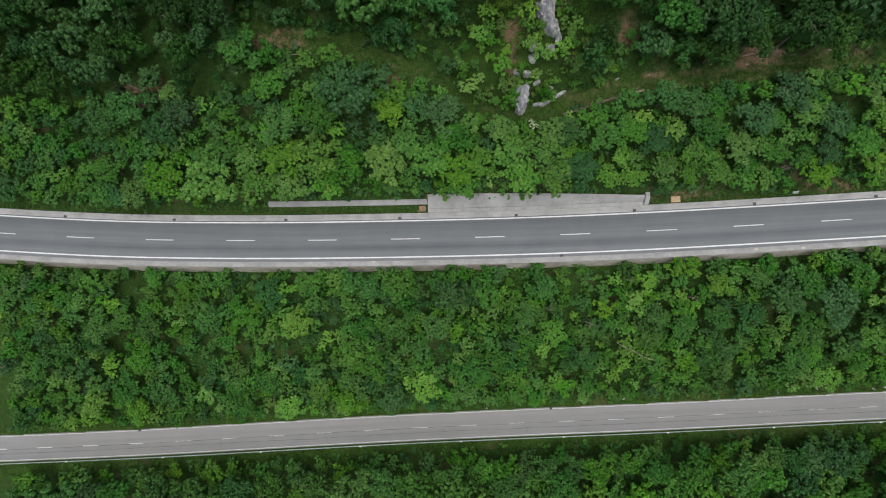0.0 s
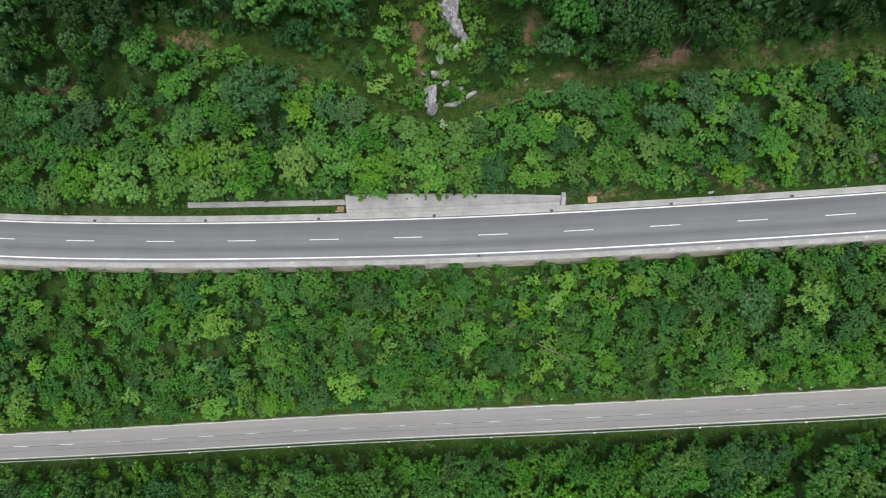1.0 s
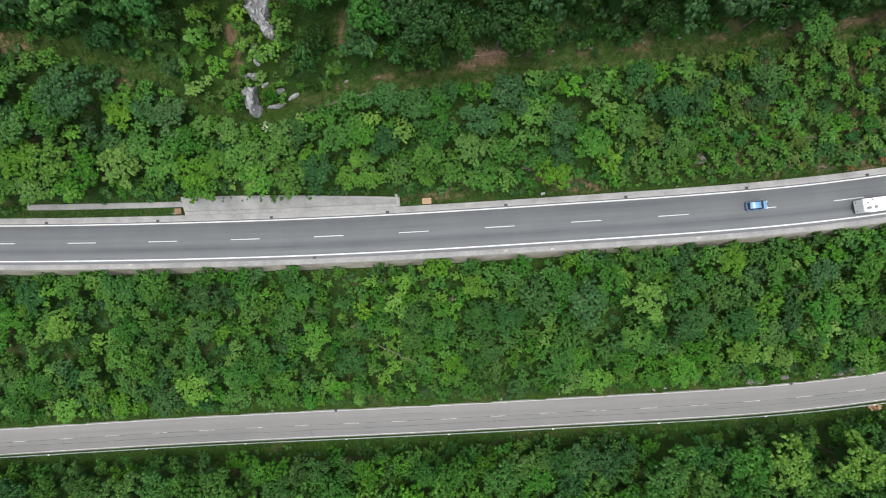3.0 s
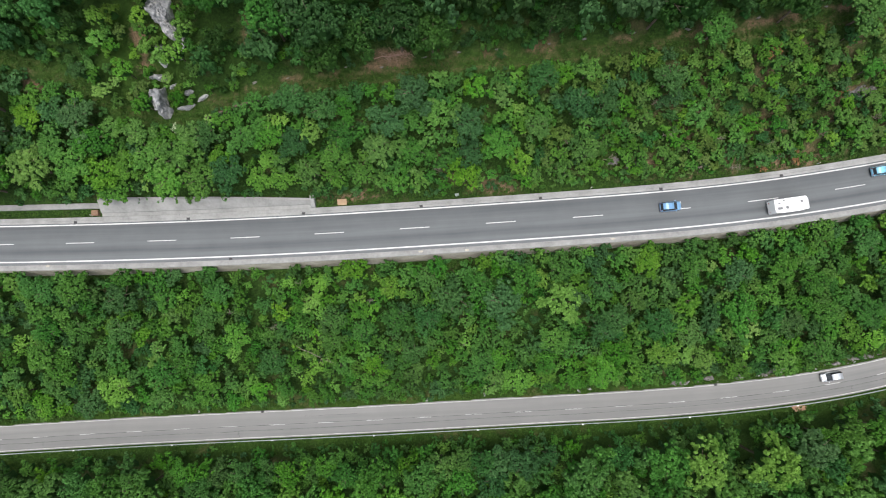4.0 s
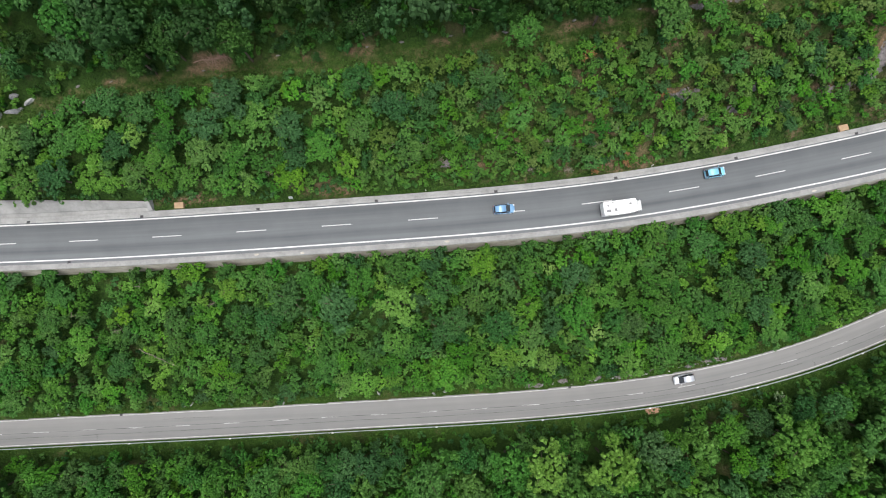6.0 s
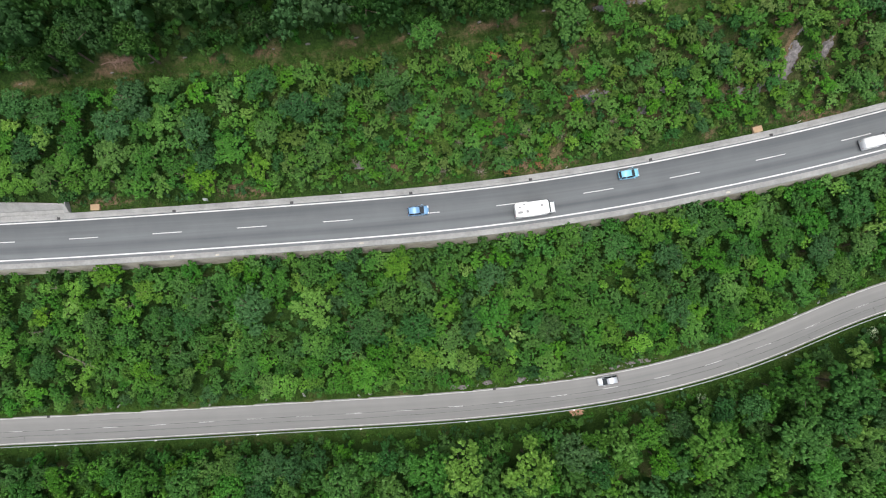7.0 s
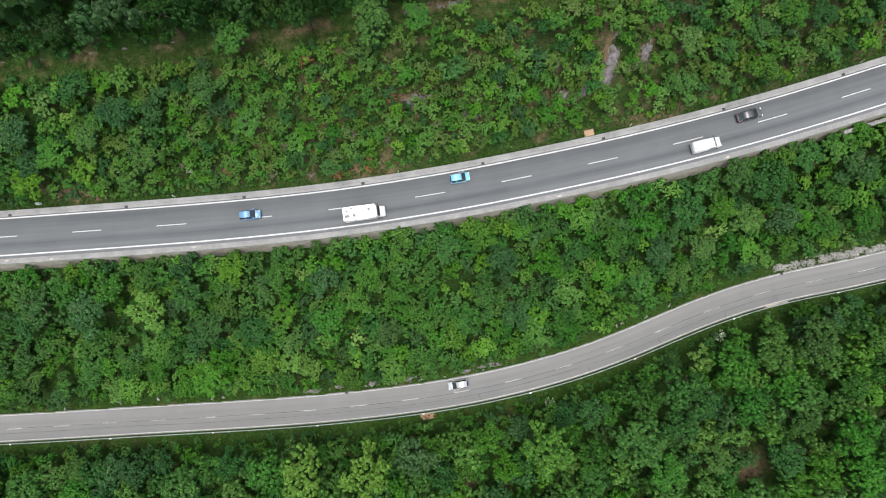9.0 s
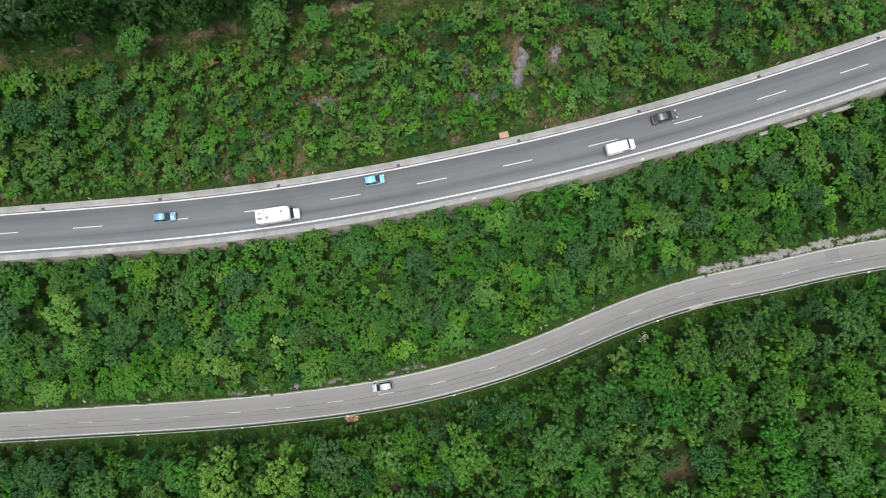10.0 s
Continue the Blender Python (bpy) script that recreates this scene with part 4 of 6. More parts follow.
TREES["hill", "shrub"] += [(136, 38.3, 1.9), (137.6, 33.5, 1.8), (126.2, 43.1, 2.1), (174.9, 38.5, 2.9), (178.3, 45.3, 2.5), (189, 46.6, 2.2), (157.1, 34.9, 1.8), (143.4, 36.7, 1.8), (149.5, 42.6, 2.2), (140.9, 42.1, 2.4), (204.4, 47.1, 2.4), (145.5, 40.1, 1.7), (179.5, 41.1, 2.4), (193.3, 43.3, 2), (156.4, 43.5, 2), (144.9, 33, 1.6), (150.5, 32.5, 1.7), (157.3, 38.6, 1.4)]
TREES["hill", "young"] = [(-24.7, 26, 1.8), (62.8, 33.9, 1.2), (96.9, 33.4, 1.3), (131.5, 42.1, 1.1)]
TREES["valley", "broad"] = [(-70.1, -41, 3.6), (-53.3, -40.6, 4.5), (-30.4, -37.9, 3.6), (-23.2, -38.3, 4.5), (-17.6, -37, 3.6), (-11.8, -37, 4), (-4.5, -36.9, 4.4), (8.9, -34.4, 2.8), (13.3, -34.1, 2.8), (19.3, -33.7, 2.8), (33.9, -33.7, 3), (39.6, -33.4, 3.9), (51.3, -32, 3.2), (55.8, -31.2, 2.8), (48, -33.7, 3.9), (77.2, -32.9, 4.3), (76.3, -35, 3.9), (-39.2, -38.4, 3.3), (16.3, -37.3, 3.6), (55, -35, 3.3), (92.1, -30.1, 4.1), (122, -25.8, 3), (101.5, -27.8, 2.5), (131.5, -24.1, 3.1), (165.6, -14.9, 4.9), (158.3, -16.7, 4), (174, -11, 4.2), (157.5, -24, 4.9), (181.1, -8.2, 4), (188.9, -5.9, 4.2)]
TREES["valley", "broad"] += [(200.8, -6.2, 3.6), (178.4, -18.2, 3.9), (190.2, -20.6, 3.4), (197.6, -23.7, 4.4), (206, -22.4, 4.4), (209.3, -12.5, 4.7), (211.4, -29, 4.2), (214.1, -20.5, 3.9), (209.3, -3.3, 4), (174.3, -28.7, 3.2), (149.5, -26.8, 3.6), (165.3, -21.6, 4.1), (163.9, -30.2, 3.9), (196.8, -13.8, 3.6), (211.6, 1, 2.6), (193, -30.6, 4), (201.4, -31.7, 4), (216, -7.8, 3.4)]
TREES["valley", "dusk"] = [(-61.7, -41.1, 4.3), (61.8, -31.1, 3), (66.6, -31, 3.2), (71.6, -30, 2.5), (84.2, -29.6, 3), (-45.4, -39.1, 3.6), (-74.5, -41.1, 3.4), (5.7, -37.5, 3.3), (61.1, -34.8, 3.5), (118.4, -27.3, 4), (59.2, -31.5, 3.2), (137.5, -22.3, 2.9), (123.2, -31.6, 3.2), (186, -27.8, 3.9), (193.6, -2.8, 2.4), (188.2, -4.3, 2.4), (150, -19.3, 3.1), (145.6, -20.1, 2.7), (183.6, -9.8, 3.1), (203.7, -0.6, 2.6), (170.9, -18, 3.2), (205.7, -11, 3.2)]
TREES["valley", "shrub"] = [(1.9, -34.6, 2.6), (23, -33.9, 3.3), (29.5, -32.8, 2.5), (45.4, -32.2, 3), (127.1, -30.7, 2.7), (111.9, -26.5, 2.2), (134.8, -29.7, 3.1), (141.8, -25.3, 4.9), (191.6, -9.7, 3.6), (155.8, -16.1, 2.4)]
TREES["valley", "young"] = [(98.1, -30.2, 4.7), (110, -29.6, 4.9), (203.2, -17, 2.5)]

SPREAD, SKIRT = Spread(8.0), Spread(4.0)


class Lie:
    """Places with their lie: offsets from both roads and the track, ground height, zone."""
    def __init__(self, xs, ys):
        self.x, self.y = np.asarray(xs, float), np.asarray(ys, float)
        self.u, self.w = offset_from(upper_y, self.x, self.y), offset_from(lower_y, self.x, self.y)
        self.d, self.z = self.y - trail_y(self.x), ground_z(self.x, self.y)
        self.d = np.where(self.x < -38, np.where(self.y > 31.5, 9, -9), self.d)
        self.zone = np.where(self.u > 0, np.where(self.d > 1.2, 0, np.where(self.d < -1.2, 1, 2)), np.where(self.w > 0, 3, 4))
        self.apron = np.where(self.x > 28.5, 0.0, np.where(self.x > -9.5, 1.15, np.where(self.x > -38, 1.25, 0.0)))

    def clear(self, i, r):
        """Whether a crown of radius r leaves roads and walls free."""
        u, w = self.u[i], self.w[i]
        return not (-(5.2 if self.x[i] > 60 else 5.6) - 0.32 * r < u < 5.3 + 0.85 * r + self.apron[i] or -4.0 - 0.62 * r < w < 3.7 + 0.85 * r + (0.9 if 184 < self.x[i] < 226 else 0))


ABOVE, HILL, TRACK, BANK, VALLEY = range(5)


TALL = {"above": 3.0, "hill": 1.9, "bank": 2.2, "valley": 3.1}


def plant_known():
    """The trees that can be told apart, each at its own place."""
    for (where, leaf), places in TREES.items():
        for x, y, r in places:
            big = r > 2.4
            shrub = leaf == "shrub" or r < 1.55
            tree(x, y, r, TALL[where] * r, leaf, "great" if big else "dome" if r > 1.3 else "tuft", shrub)
            SPREAD.put(x, y, r)


def plant_forest():
    """The rest of the wood, between them."""
    rng = np.random.default_rng(11)
    forest, scrub = Forest(), Forest()
    lie = Lie(rng.uniform(-92, 226, 36000), rng.uniform(-46, 50, 36000))
    px, py, pz, zones = lie.x.tolist(), lie.y.tolist(), lie.z.tolist(), lie.zone.tolist()
    gap = np.zeros(len(px), bool)
    for cx, cy, rx, ry in GAPS:
        gap |= np.hypot((lie.x - cx) / rx, (lie.y - cy) / ry) < 1
    for r in (3.4, 2.6, 2.1, 1.55, 1.1):
        for i in range(9000 if r > 2.5 else 26000):
            z, x, y = zones[i], px[i], py[i]
            stony = z == HILL and x > 62
            sunny = math.hypot((x - 5) / 10, (y - 36.5) / 9) < 1
            if z == TRACK or gap[i] or r < 1.5 and not (stony or sunny) or (stony or sunny) and r > 1.6 or r > 2.5 and z in (HILL, BANK) or r < 1.5 and z == VALLEY:
                continue
            q = r * rng.uniform(0.85, 1.2)
            if not lie.clear(i, q) or lie.u[i] > 0 and -0.4 - 1.1 * q < lie.d[i] < (0.5 if x < 12 else 1.5) + 0.35 * q or not SPREAD.free(x, y, q, 0.54 if stony else 0.5 if z == ABOVE else 0.58 if z == VALLEY and x > 118 else 0.54):
                continue
            SPREAD.put(x, y, q)
            tall = (2.8, 1.9, 0, 2.2, 2.9)[z] * q * rng.uniform(0.85, 1.15)
            k = rng.uniform()
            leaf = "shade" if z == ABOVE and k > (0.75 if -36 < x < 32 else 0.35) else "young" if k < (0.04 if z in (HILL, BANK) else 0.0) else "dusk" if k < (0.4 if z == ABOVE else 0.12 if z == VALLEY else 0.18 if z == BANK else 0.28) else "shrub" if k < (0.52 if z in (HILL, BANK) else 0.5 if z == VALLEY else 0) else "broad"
            if (stony or sunny) and k > 0.45:
                leaf = "olive" if k > 0.7 else "shrub"
            elif sunny:
                leaf = "young" if k > 0.2 else "shrub"
            form = "tiers" if z == VALLEY and x > 130 and k > 0.88 else "dome" if q > 1.35 else "tuft"
            g = CROWNS[form]
            crown = 0.56 * tall
            forest.add(rng, g[rng.integers(len(g))], x, y, pz[i] + tall - crown, q, crown, leaf)
    for i in range(len(px)):
        q, x, y, z, d = rng.uniform(0.6, 1.3), px[i], py[i], zones[i], lie.d[i]
        sunny = math.hypot((x - 5) / 10, (y - 36.5) / 9) < 1
        skirt = z == ABOVE and not sunny and (2.2 if x > 18 else 1.4) < d < 7.5
        q = q * 1.3 if skirt else q
        stony = z == HILL and x > 62
        if gap[i] and not (sunny and rng.uniform() < 0.3) or z == TRACK and abs(d) < 1.2 + 0.6 * q or z == ABOVE and d < (2.2 if x > 18 else 1.4) or not lie.clear(i, q * 0.6) or not (SKIRT.free(x, y, q, 0.5) if skirt else SPREAD.free(x, y, q, 0.34 if stony else 0.5)) or z == VALLEY and lie.w[i] < -8 and x > 118:
            continue
        (SKIRT if skirt else SPREAD).put(x, y, q)
        g = CROWNS["bush"]
        k = rng.uniform()
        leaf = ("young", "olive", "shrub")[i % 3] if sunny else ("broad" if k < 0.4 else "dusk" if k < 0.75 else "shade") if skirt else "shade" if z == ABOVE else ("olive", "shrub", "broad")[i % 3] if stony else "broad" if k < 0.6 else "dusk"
        scrub.add(rng, g[rng.integers(len(g))], x, y, pz[i] - 0.2, q, q * (1.8 if skirt else 1.3), leaf)
    forest.build("forest", "dense green broadleaved woodland on a steep hillside", "woodland")
    scrub.build("undergrowth", "low green shrubs and brambles between the trees", "undergrowth")


# clearings that stay open: x, y, radius along x, radius along y
GAPS = [(43, 37, 4, 2.2), (-33, 39, 4, 1.5), (150, 38.5, 2, 4), (156, 39.5, 1.8, 2.2), (-56, 32, 3, 1.3), (184.5, -32.5, 4, 3), (4, 38.5, 1.0, 4.5), (9, 40.5, 2.3, 4.6), (6.2, 31, 2.0, 2.4), (21.5, 40, 2, 2), (118, 32.5, 3, 1.2), (189, -22, 2.5, 2.5), (60, -33, 2.5, 2), (148.3, 28.9, 2.0, 1.6), (33.9, 15.75, 1.6, 1.4), (54, 17, 1.0, 1.2)]
plant_known()
plant_forest()


# ---------------------------------------------------------------- vehicles
GLASS = paint("tinted_glass", (0.03, 0.035, 0.04), 0.08)
TYRE = mottled("tyre_rubber", (0.015, 0.015, 0.016), (0.035, 0.035, 0.036), 5.0, 0.8)
ALLOY = paint("alloy", (0.5, 0.5, 0.52), 0.3, 0.8)
PLASTIC = paint("black_plastic", (0.03, 0.03, 0.032), 0.6)
LAMP_CLEAR = paint("clear_lamp_glass", (0.6, 0.62, 0.64), 0.1)
LAMP_RED = paint("red_lamp_glass", (0.42, 0.02, 0.02), 0.15)


def loft(sections, cap=True):
    """Skin over rounded cross-sections (x, half width low, half width high, z low, z high) along x."""
    bm = bmesh.new()
    rings = []
    for x, wl, wh, lo, hi in sections:
        h = hi - lo
        shape = [(wl * 0.86, lo), (wl, lo + 0.18 * h), (wl * 0.5 + wh * 0.5, lo + 0.6 * h), (wh, hi - 0.14 * h), (wh * 0.86, hi - 0.02 * h), (0.0, hi + 0.015 * h)]
        ring = [(x, y, z) for y, z in shape] + [(x, -y, z) for y, z in shape[-2::-1]]
        rings.append([bm.verts.new(v) for v in ring])
    for a, b in zip(rings, rings[1:]):
        for i in range(len(a)):
            j = (i + 1) % len(a)
            bm.faces.new((a[i], a[j], b[j], b[i]))
    if cap:
        bm.faces.new(rings[0])
        bm.faces.new(rings[-1][::-1])
    bmesh.ops.recalc_face_normals(bm, faces=bm.faces)
    for f in bm.faces:
        f.smooth = True
    return bm


def plate(corners, thick=0.02):
    """A thin solid plate over four corners."""
    bm = bmesh.new()
    vs = [Vector(c) for c in corners]
    n = (vs[1] - vs[0]).cross(vs[3] - vs[0]).normalized() * thick
    lo, hi = [bm.verts.new(v) for v in vs], [bm.verts.new(v + n) for v in vs]
    bm.faces.new(lo[::-1])
    bm.faces.new(hi)
    for i in range(4):
        j = (i + 1) % 4
        bm.faces.new((lo[i], lo[j], hi[j], hi[i]))
    bmesh.ops.recalc_face_normals(bm, faces=bm.faces)
    return bm


def brick(x0, x1, y0, y1, z0, z1, bevel=0.02):
    bm = bmesh.new()
    bmesh.ops.create_cube(bm, size=1.0, matrix=Matrix.Translation(((x0 + x1) / 2, (y0 + y1) / 2, (z0 + z1) / 2)) @ Matrix.Diagonal((x1 - x0, y1 - y0, z1 - z0, 1)))
    if bevel:
        bmesh.ops.bevel(bm, geom=bm.edges[:], offset=bevel, segments=2, affect="EDGES")
    return bm


def wheel(parent, x, y, r):
    bm = bmesh.new()
    bmesh.ops.create_cone(bm, cap_ends=True, segments=20, radius1=r, radius2=r, depth=0.2, matrix=Matrix.Translation((x, y, r)) @ Matrix.Rotation(math.pi / 2, 4, "X"))
    bmesh.ops.bevel(bm, geom=[e for e in bm.edges if len(e.link_faces) == 2 and any(len(f.verts) > 4 for f in e.link_faces)], offset=0.04, segments=2, affect="EDGES")
    tyre = part("wheel", bm, TYRE, parent)
    bm = bmesh.new()
    side = 1 if y > 0 else -1
    bmesh.ops.create_cone(bm, cap_ends=True, segments=14, radius1=r * 0.62, radius2=r * 0.55, depth=0.03, matrix=Matrix.Translation((x, y + side * 0.105, r)) @ Matrix.Rotation(-side * math.pi / 2, 4, "X"))
    part("rim", bm, ALLOY, tyre, "silver alloy rim")


def common(car, length, width, z_low, axles, r, nose_z, tail_z, nose, tail):
    w = width / 2
    for x in axles:
        for y in (w - 0.12, -w + 0.12):
            wheel(car, x, y, r)
    for y in (w - 0.3, -w + 0.3):
        part("headlight", brick(nose - 0.16, nose + 0.02, y - 0.16, y + 0.16, nose_z - 0.08, nose_z + 0.08, 0.03), LAMP_CLEAR, car, "clear glass headlight")
        part("tail_light", brick(tail - 0.02, tail + 0.1, y - 0.13, y + 0.13, tail_z - 0.12, tail_z + 0.1, 0.03), LAMP_RED, car, "red tail light")
    part("front_bumper", brick(nose - 0.1, nose + 0.05, -w + 0.12, w - 0.12, z_low + 0.02, z_low + 0.2, 0.04), PLASTIC, car)
    part("rear_bumper", brick(tail - 0.05, tail + 0.1, -w + 0.12, w - 0.12, z_low + 0.05, z_low + 0.22, 0.04), PLASTIC, car)


def hatchback(name, length, width, height, skin, label, saloon=False):
    """A car with bonnet, glazed cabin and sloping or stepped tail; nose towards +x, wheels on z = 0."""
    car = new(name)
    a, w, h = length / 2, width / 2, height
    belt = 0.6 * h
    part("body", loft([(-a, w * 0.72, w * 0.7, 0.32, belt * 0.9), (-a + 0.12, w * 0.93, w * 0.88, 0.22, belt), (-a * 0.5, w, w * 0.94, 0.2, belt * 1.04), (a * 0.2, w, w * 0.93, 0.2, belt * 1.02), (a * 0.55, w * 0.99, w * 0.88, 0.2, belt * 0.95), (a - 0.22, w * 0.93, w * 0.8, 0.22, belt * 0.82), (a, w * 0.66, w * 0.6, 0.3, belt * 0.62)]), skin, car)
    rear, front = (-0.62 * a, 0.14 * a) if saloon else (-0.86 * a, 0.16 * a)
    back, fore = (-0.94 * a, 0.58 * a) if saloon else (-0.98 * a, 0.56 * a)
    rw, bw = w * 0.68, w * 0.86
    part("roof", loft([(rear, rw * 0.94, rw * 0.9, h - 0.09, h - 0.03), ((rear + front) / 2, rw, rw * 0.96, h - 0.07, h), (front, rw * 0.95, rw * 0.9, h - 0.1, h - 0.035)]), skin, car)
    part("windscreen", plate([(front, rw * 0.9, h - 0.06), (front, -rw * 0.9, h - 0.06), (fore, -bw * 0.92, belt * 0.99), (fore, bw * 0.92, belt * 0.99)], -0.02), GLASS, car, "dark tinted windscreen")
    part("rear_window", plate([(rear, -rw * 0.88, h - 0.05), (rear, rw * 0.88, h - 0.05), (back, bw * 0.85, belt * 1.02), (back, -bw * 0.85, belt * 1.02)], -0.02), GLASS, car, "dark tinted rear window")
    for s in (1, -1):
        mid = (rear + front) / 2 - 0.05
        for x0, x1, y0, y1 in ((mid + 0.06, front - 0.02, mid + 0.06, fore - 0.12), (rear + 0.06, mid - 0.03, back + 0.16, mid - 0.03)):
            q = [(x0, s * rw * 0.95, h - 0.08), (x1, s * rw * 0.95, h - 0.08), (y1, s * bw * 1.02, belt * 1.01), (y0, s * bw * 1.02, belt * 1.01)]
            part("side_window", plate(q, 0.015 * s), GLASS, car, "dark side window")
        part("pillar", loft([(mid - 0.05, 0.03, 0.03, 0, 0.05), (mid + 0.08, 0.03, 0.03, 0, 0.05)]), skin, car).matrix_basis = Matrix.Translation((0, s * (rw + bw) * 0.49, h * 0.78))
        part("door_mirror", brick(0.42 * a - 0.08, 0.42 * a + 0.06, s * (w + 0.08) - 0.09, s * (w + 0.08) + 0.09, belt, belt + 0.14, 0.03), skin, car)
        part("door", brick(-0.1 * a, 0.38 * a, s * w * 0.985 - 0.012, s * w * 0.985 + 0.012, 0.32, belt * 0.86, 0.01), skin, car)
    common(car, length, width, 0.2, (-0.58 * a, 0.62 * a), 0.31, belt * 0.72, belt * 0.82, a - 0.04, -a + 0.02)
    return tagged(car, label, "car", "vehicles on the road")


def van(label):
    car = new("van")
    skin = paint("white_van_paint", (0.78, 0.79, 0.8), 0.3, 0.0, 0.4)
    part("body", loft([(-2.5, 0.86, 0.8, 0.35, 1.8), (-2.4, 0.95, 0.84, 0.25, 1.9), (0.0, 0.97, 0.86, 0.22, 1.94), (0.95, 0.97, 0.84, 0.22, 1.88), (1.5, 0.97, 0.86, 0.22, 1.3), (2.05, 0.95, 0.82, 0.22, 1.12), (2.4, 0.86, 0.72, 0.26, 0.95), (2.55, 0.66, 0.6, 0.32, 0.7)]), skin, car)
    part("windscreen", plate([(1.04, 0.74, 1.83), (1.04, -0.74, 1.83), (1.52, -0.8, 1.31), (1.52, 0.8, 1.31)], -0.04), GLASS, car, "dark raked windscreen")
    for s in (1, -1):
        part("side_window", plate([(0.1, s * 0.905, 1.72), (0.9, s * 0.9, 1.7), (1.35, s * 0.955, 1.24), (0.1, s * 0.975, 1.2)], 0.02 * s), GLASS, car, "dark cab window")
        part("side_panel", brick(-2.2, -0.1, s * 0.955 - 0.015, s * 0.955 + 0.015, 0.5, 1.25, 0.01), skin, car)
        part("door_mirror", brick(1.25, 1.42, s * 1.08 - 0.11, s * 1.08 + 0.11, 1.15, 1.4, 0.03), PLASTIC, car)
    part("rear_window", plate([(-2.46, -0.66, 1.7), (-2.46, 0.66, 1.7), (-2.5, 0.72, 1.25), (-2.5, -0.72, 1.25)], -0.03), GLASS, car)
    common(car, 5.1, 1.94, 0.22, (-1.5, 1.65), 0.33, 0.8, 1.0, 2.5, -2.48)
    return tagged(car, label, "van", "vehicles on the road")


def camper(label):
    car = new("camper_van")
    skin, trim = paint("white_camper_shell", (0.8, 0.81, 0.81), 0.35, 0.0, 0.3), paint("grey_hatch", (0.16, 0.165, 0.17), 0.4)
    part("living_box", brick(-3.42, 2.05, -1.12, 1.12, 0.45, 2.85, 0.1), skin, car, "white box body")
    part("cab", loft([(1.6, 0.98, 0.9, 0.3, 2.1), (2.1, 0.98, 0.88, 0.28, 2.02), (2.55, 0.98, 0.86, 0.28, 1.45), (3.1, 0.95, 0.78, 0.3, 1.2), (3.45, 0.75, 0.64, 0.36, 0.85)]), skin, car, "white driver's cab")
    part("overcab", loft([(2.0, 1.02, 0.9, 1.9, 2.75), (2.22, 0.94, 0.8, 1.95, 2.55)]), skin, car, "white rounded overcab nose")
    part("windscreen", plate([(2.2, 0.84, 2.0), (2.2, -0.84, 2.0), (2.62, -0.88, 1.45), (2.62, 0.88, 1.45)], -0.05), GLASS, car, "dark windscreen")
    for x, y, u, v in ((-2.7, 0.4, 0.4, 0.36), (-2.7, -0.45, 0.95, 0.5), (-1.5, -0.42, 0.55, 0.55), (1.0, 0.3, 0.5, 0.46), (-1.9, 0.8, 0.4, 0.3)):
        hatch = part("roof_hatch", brick(x - u / 2, x + u / 2, y - v / 2, y + v / 2, 2.84, 2.95, 0.02), skin, car)
        part("hatch_pane", brick(x - u * 0.43, x + u * 0.43, y - v * 0.43, y + v * 0.43, 2.945, 2.965, 0.005), trim, hatch, "grey roof vent cover")
    for s in (1, -1):
        part("side_window", brick(-2.4, -1.4, s * 1.12 - 0.02, s * 1.12 + 0.02, 1.5, 2.0, 0.015), GLASS, car)
        part("cab_window", plate([(1.35, s * 0.965, 1.95), (2.0, s * 0.955, 1.9), (2.4, s * 0.985, 1.4), (1.35, s * 1.0, 1.4)], 0.02 * s), GLASS, car)
        part("door_mirror", brick(2.3, 2.45, s * 1.13 - 0.13, s * 1.13 + 0.13, 1.3, 1.65, 0.03), PLASTIC, car)
    part("awning", brick(-2.6, 0.9, -1.22, -1.115, 2.58, 2.72, 0.03), skin, car, "rolled white awning")
    common(car, 6.9, 2.1, 0.3, (-1.9, 2.45), 0.36, 0.8, 1.1, 3.42, -3.42)
    return tagged(car, label, "camper", "vehicles on the road")


def drive(car, fy, fz, x, off, back=False):
    px, py, pz = (float(v) for v in beside(fy, fz, x, off, 0.005))
    grade = math.degrees(math.atan(float(fz(x + 1) - fz(x - 1)) / 2))
    turn = math.degrees(float(square(fy, x)))
    car.matrix_basis = pose(px, py, pz, 0, grade if back else -grade, turn + (180 if back else 0))


drive(camper("white camper van with roof vents driving on the road"), upper_y, upper_z, 110.0, -1.6)
drive(van("white panel van with dark windows driving on the road"), upper_y, upper_z, 167.5, -1.6)
drive(hatchback("car", 4.35, 1.78, 1.42, paint("graphite_paint", (0.12, 0.12, 0.125), 0.25, 0.3, 0.6), "dark grey saloon car driving on the road", True), upper_y, upper_z, 175.9, 1.5)
drive(hatchback("car", 3.45, 1.64, 1.5, paint("sky_blue_paint", (0.2, 0.5, 0.68), 0.3, 0.0, 0.5), "small light blue hatchback driving on the road"), upper_y, upper_z, 126.6, 1.9)
drive(hatchback("car", 3.6, 1.66, 1.5, paint("steel_blue_paint", (0.16, 0.32, 0.52), 0.3, 0.1, 0.5), "small blue hatchback driving on the road"), upper_y, upper_z, 90.5, 0.5)
drive(hatchback("car", 3.9, 1.7, 1.5, paint("silver_paint", (0.55, 0.58, 0.62), 0.3, 0.3, 0.5), "silver hatchback driving on the lower road"), lower_y, lower_z, 126.5, 1.4, True)


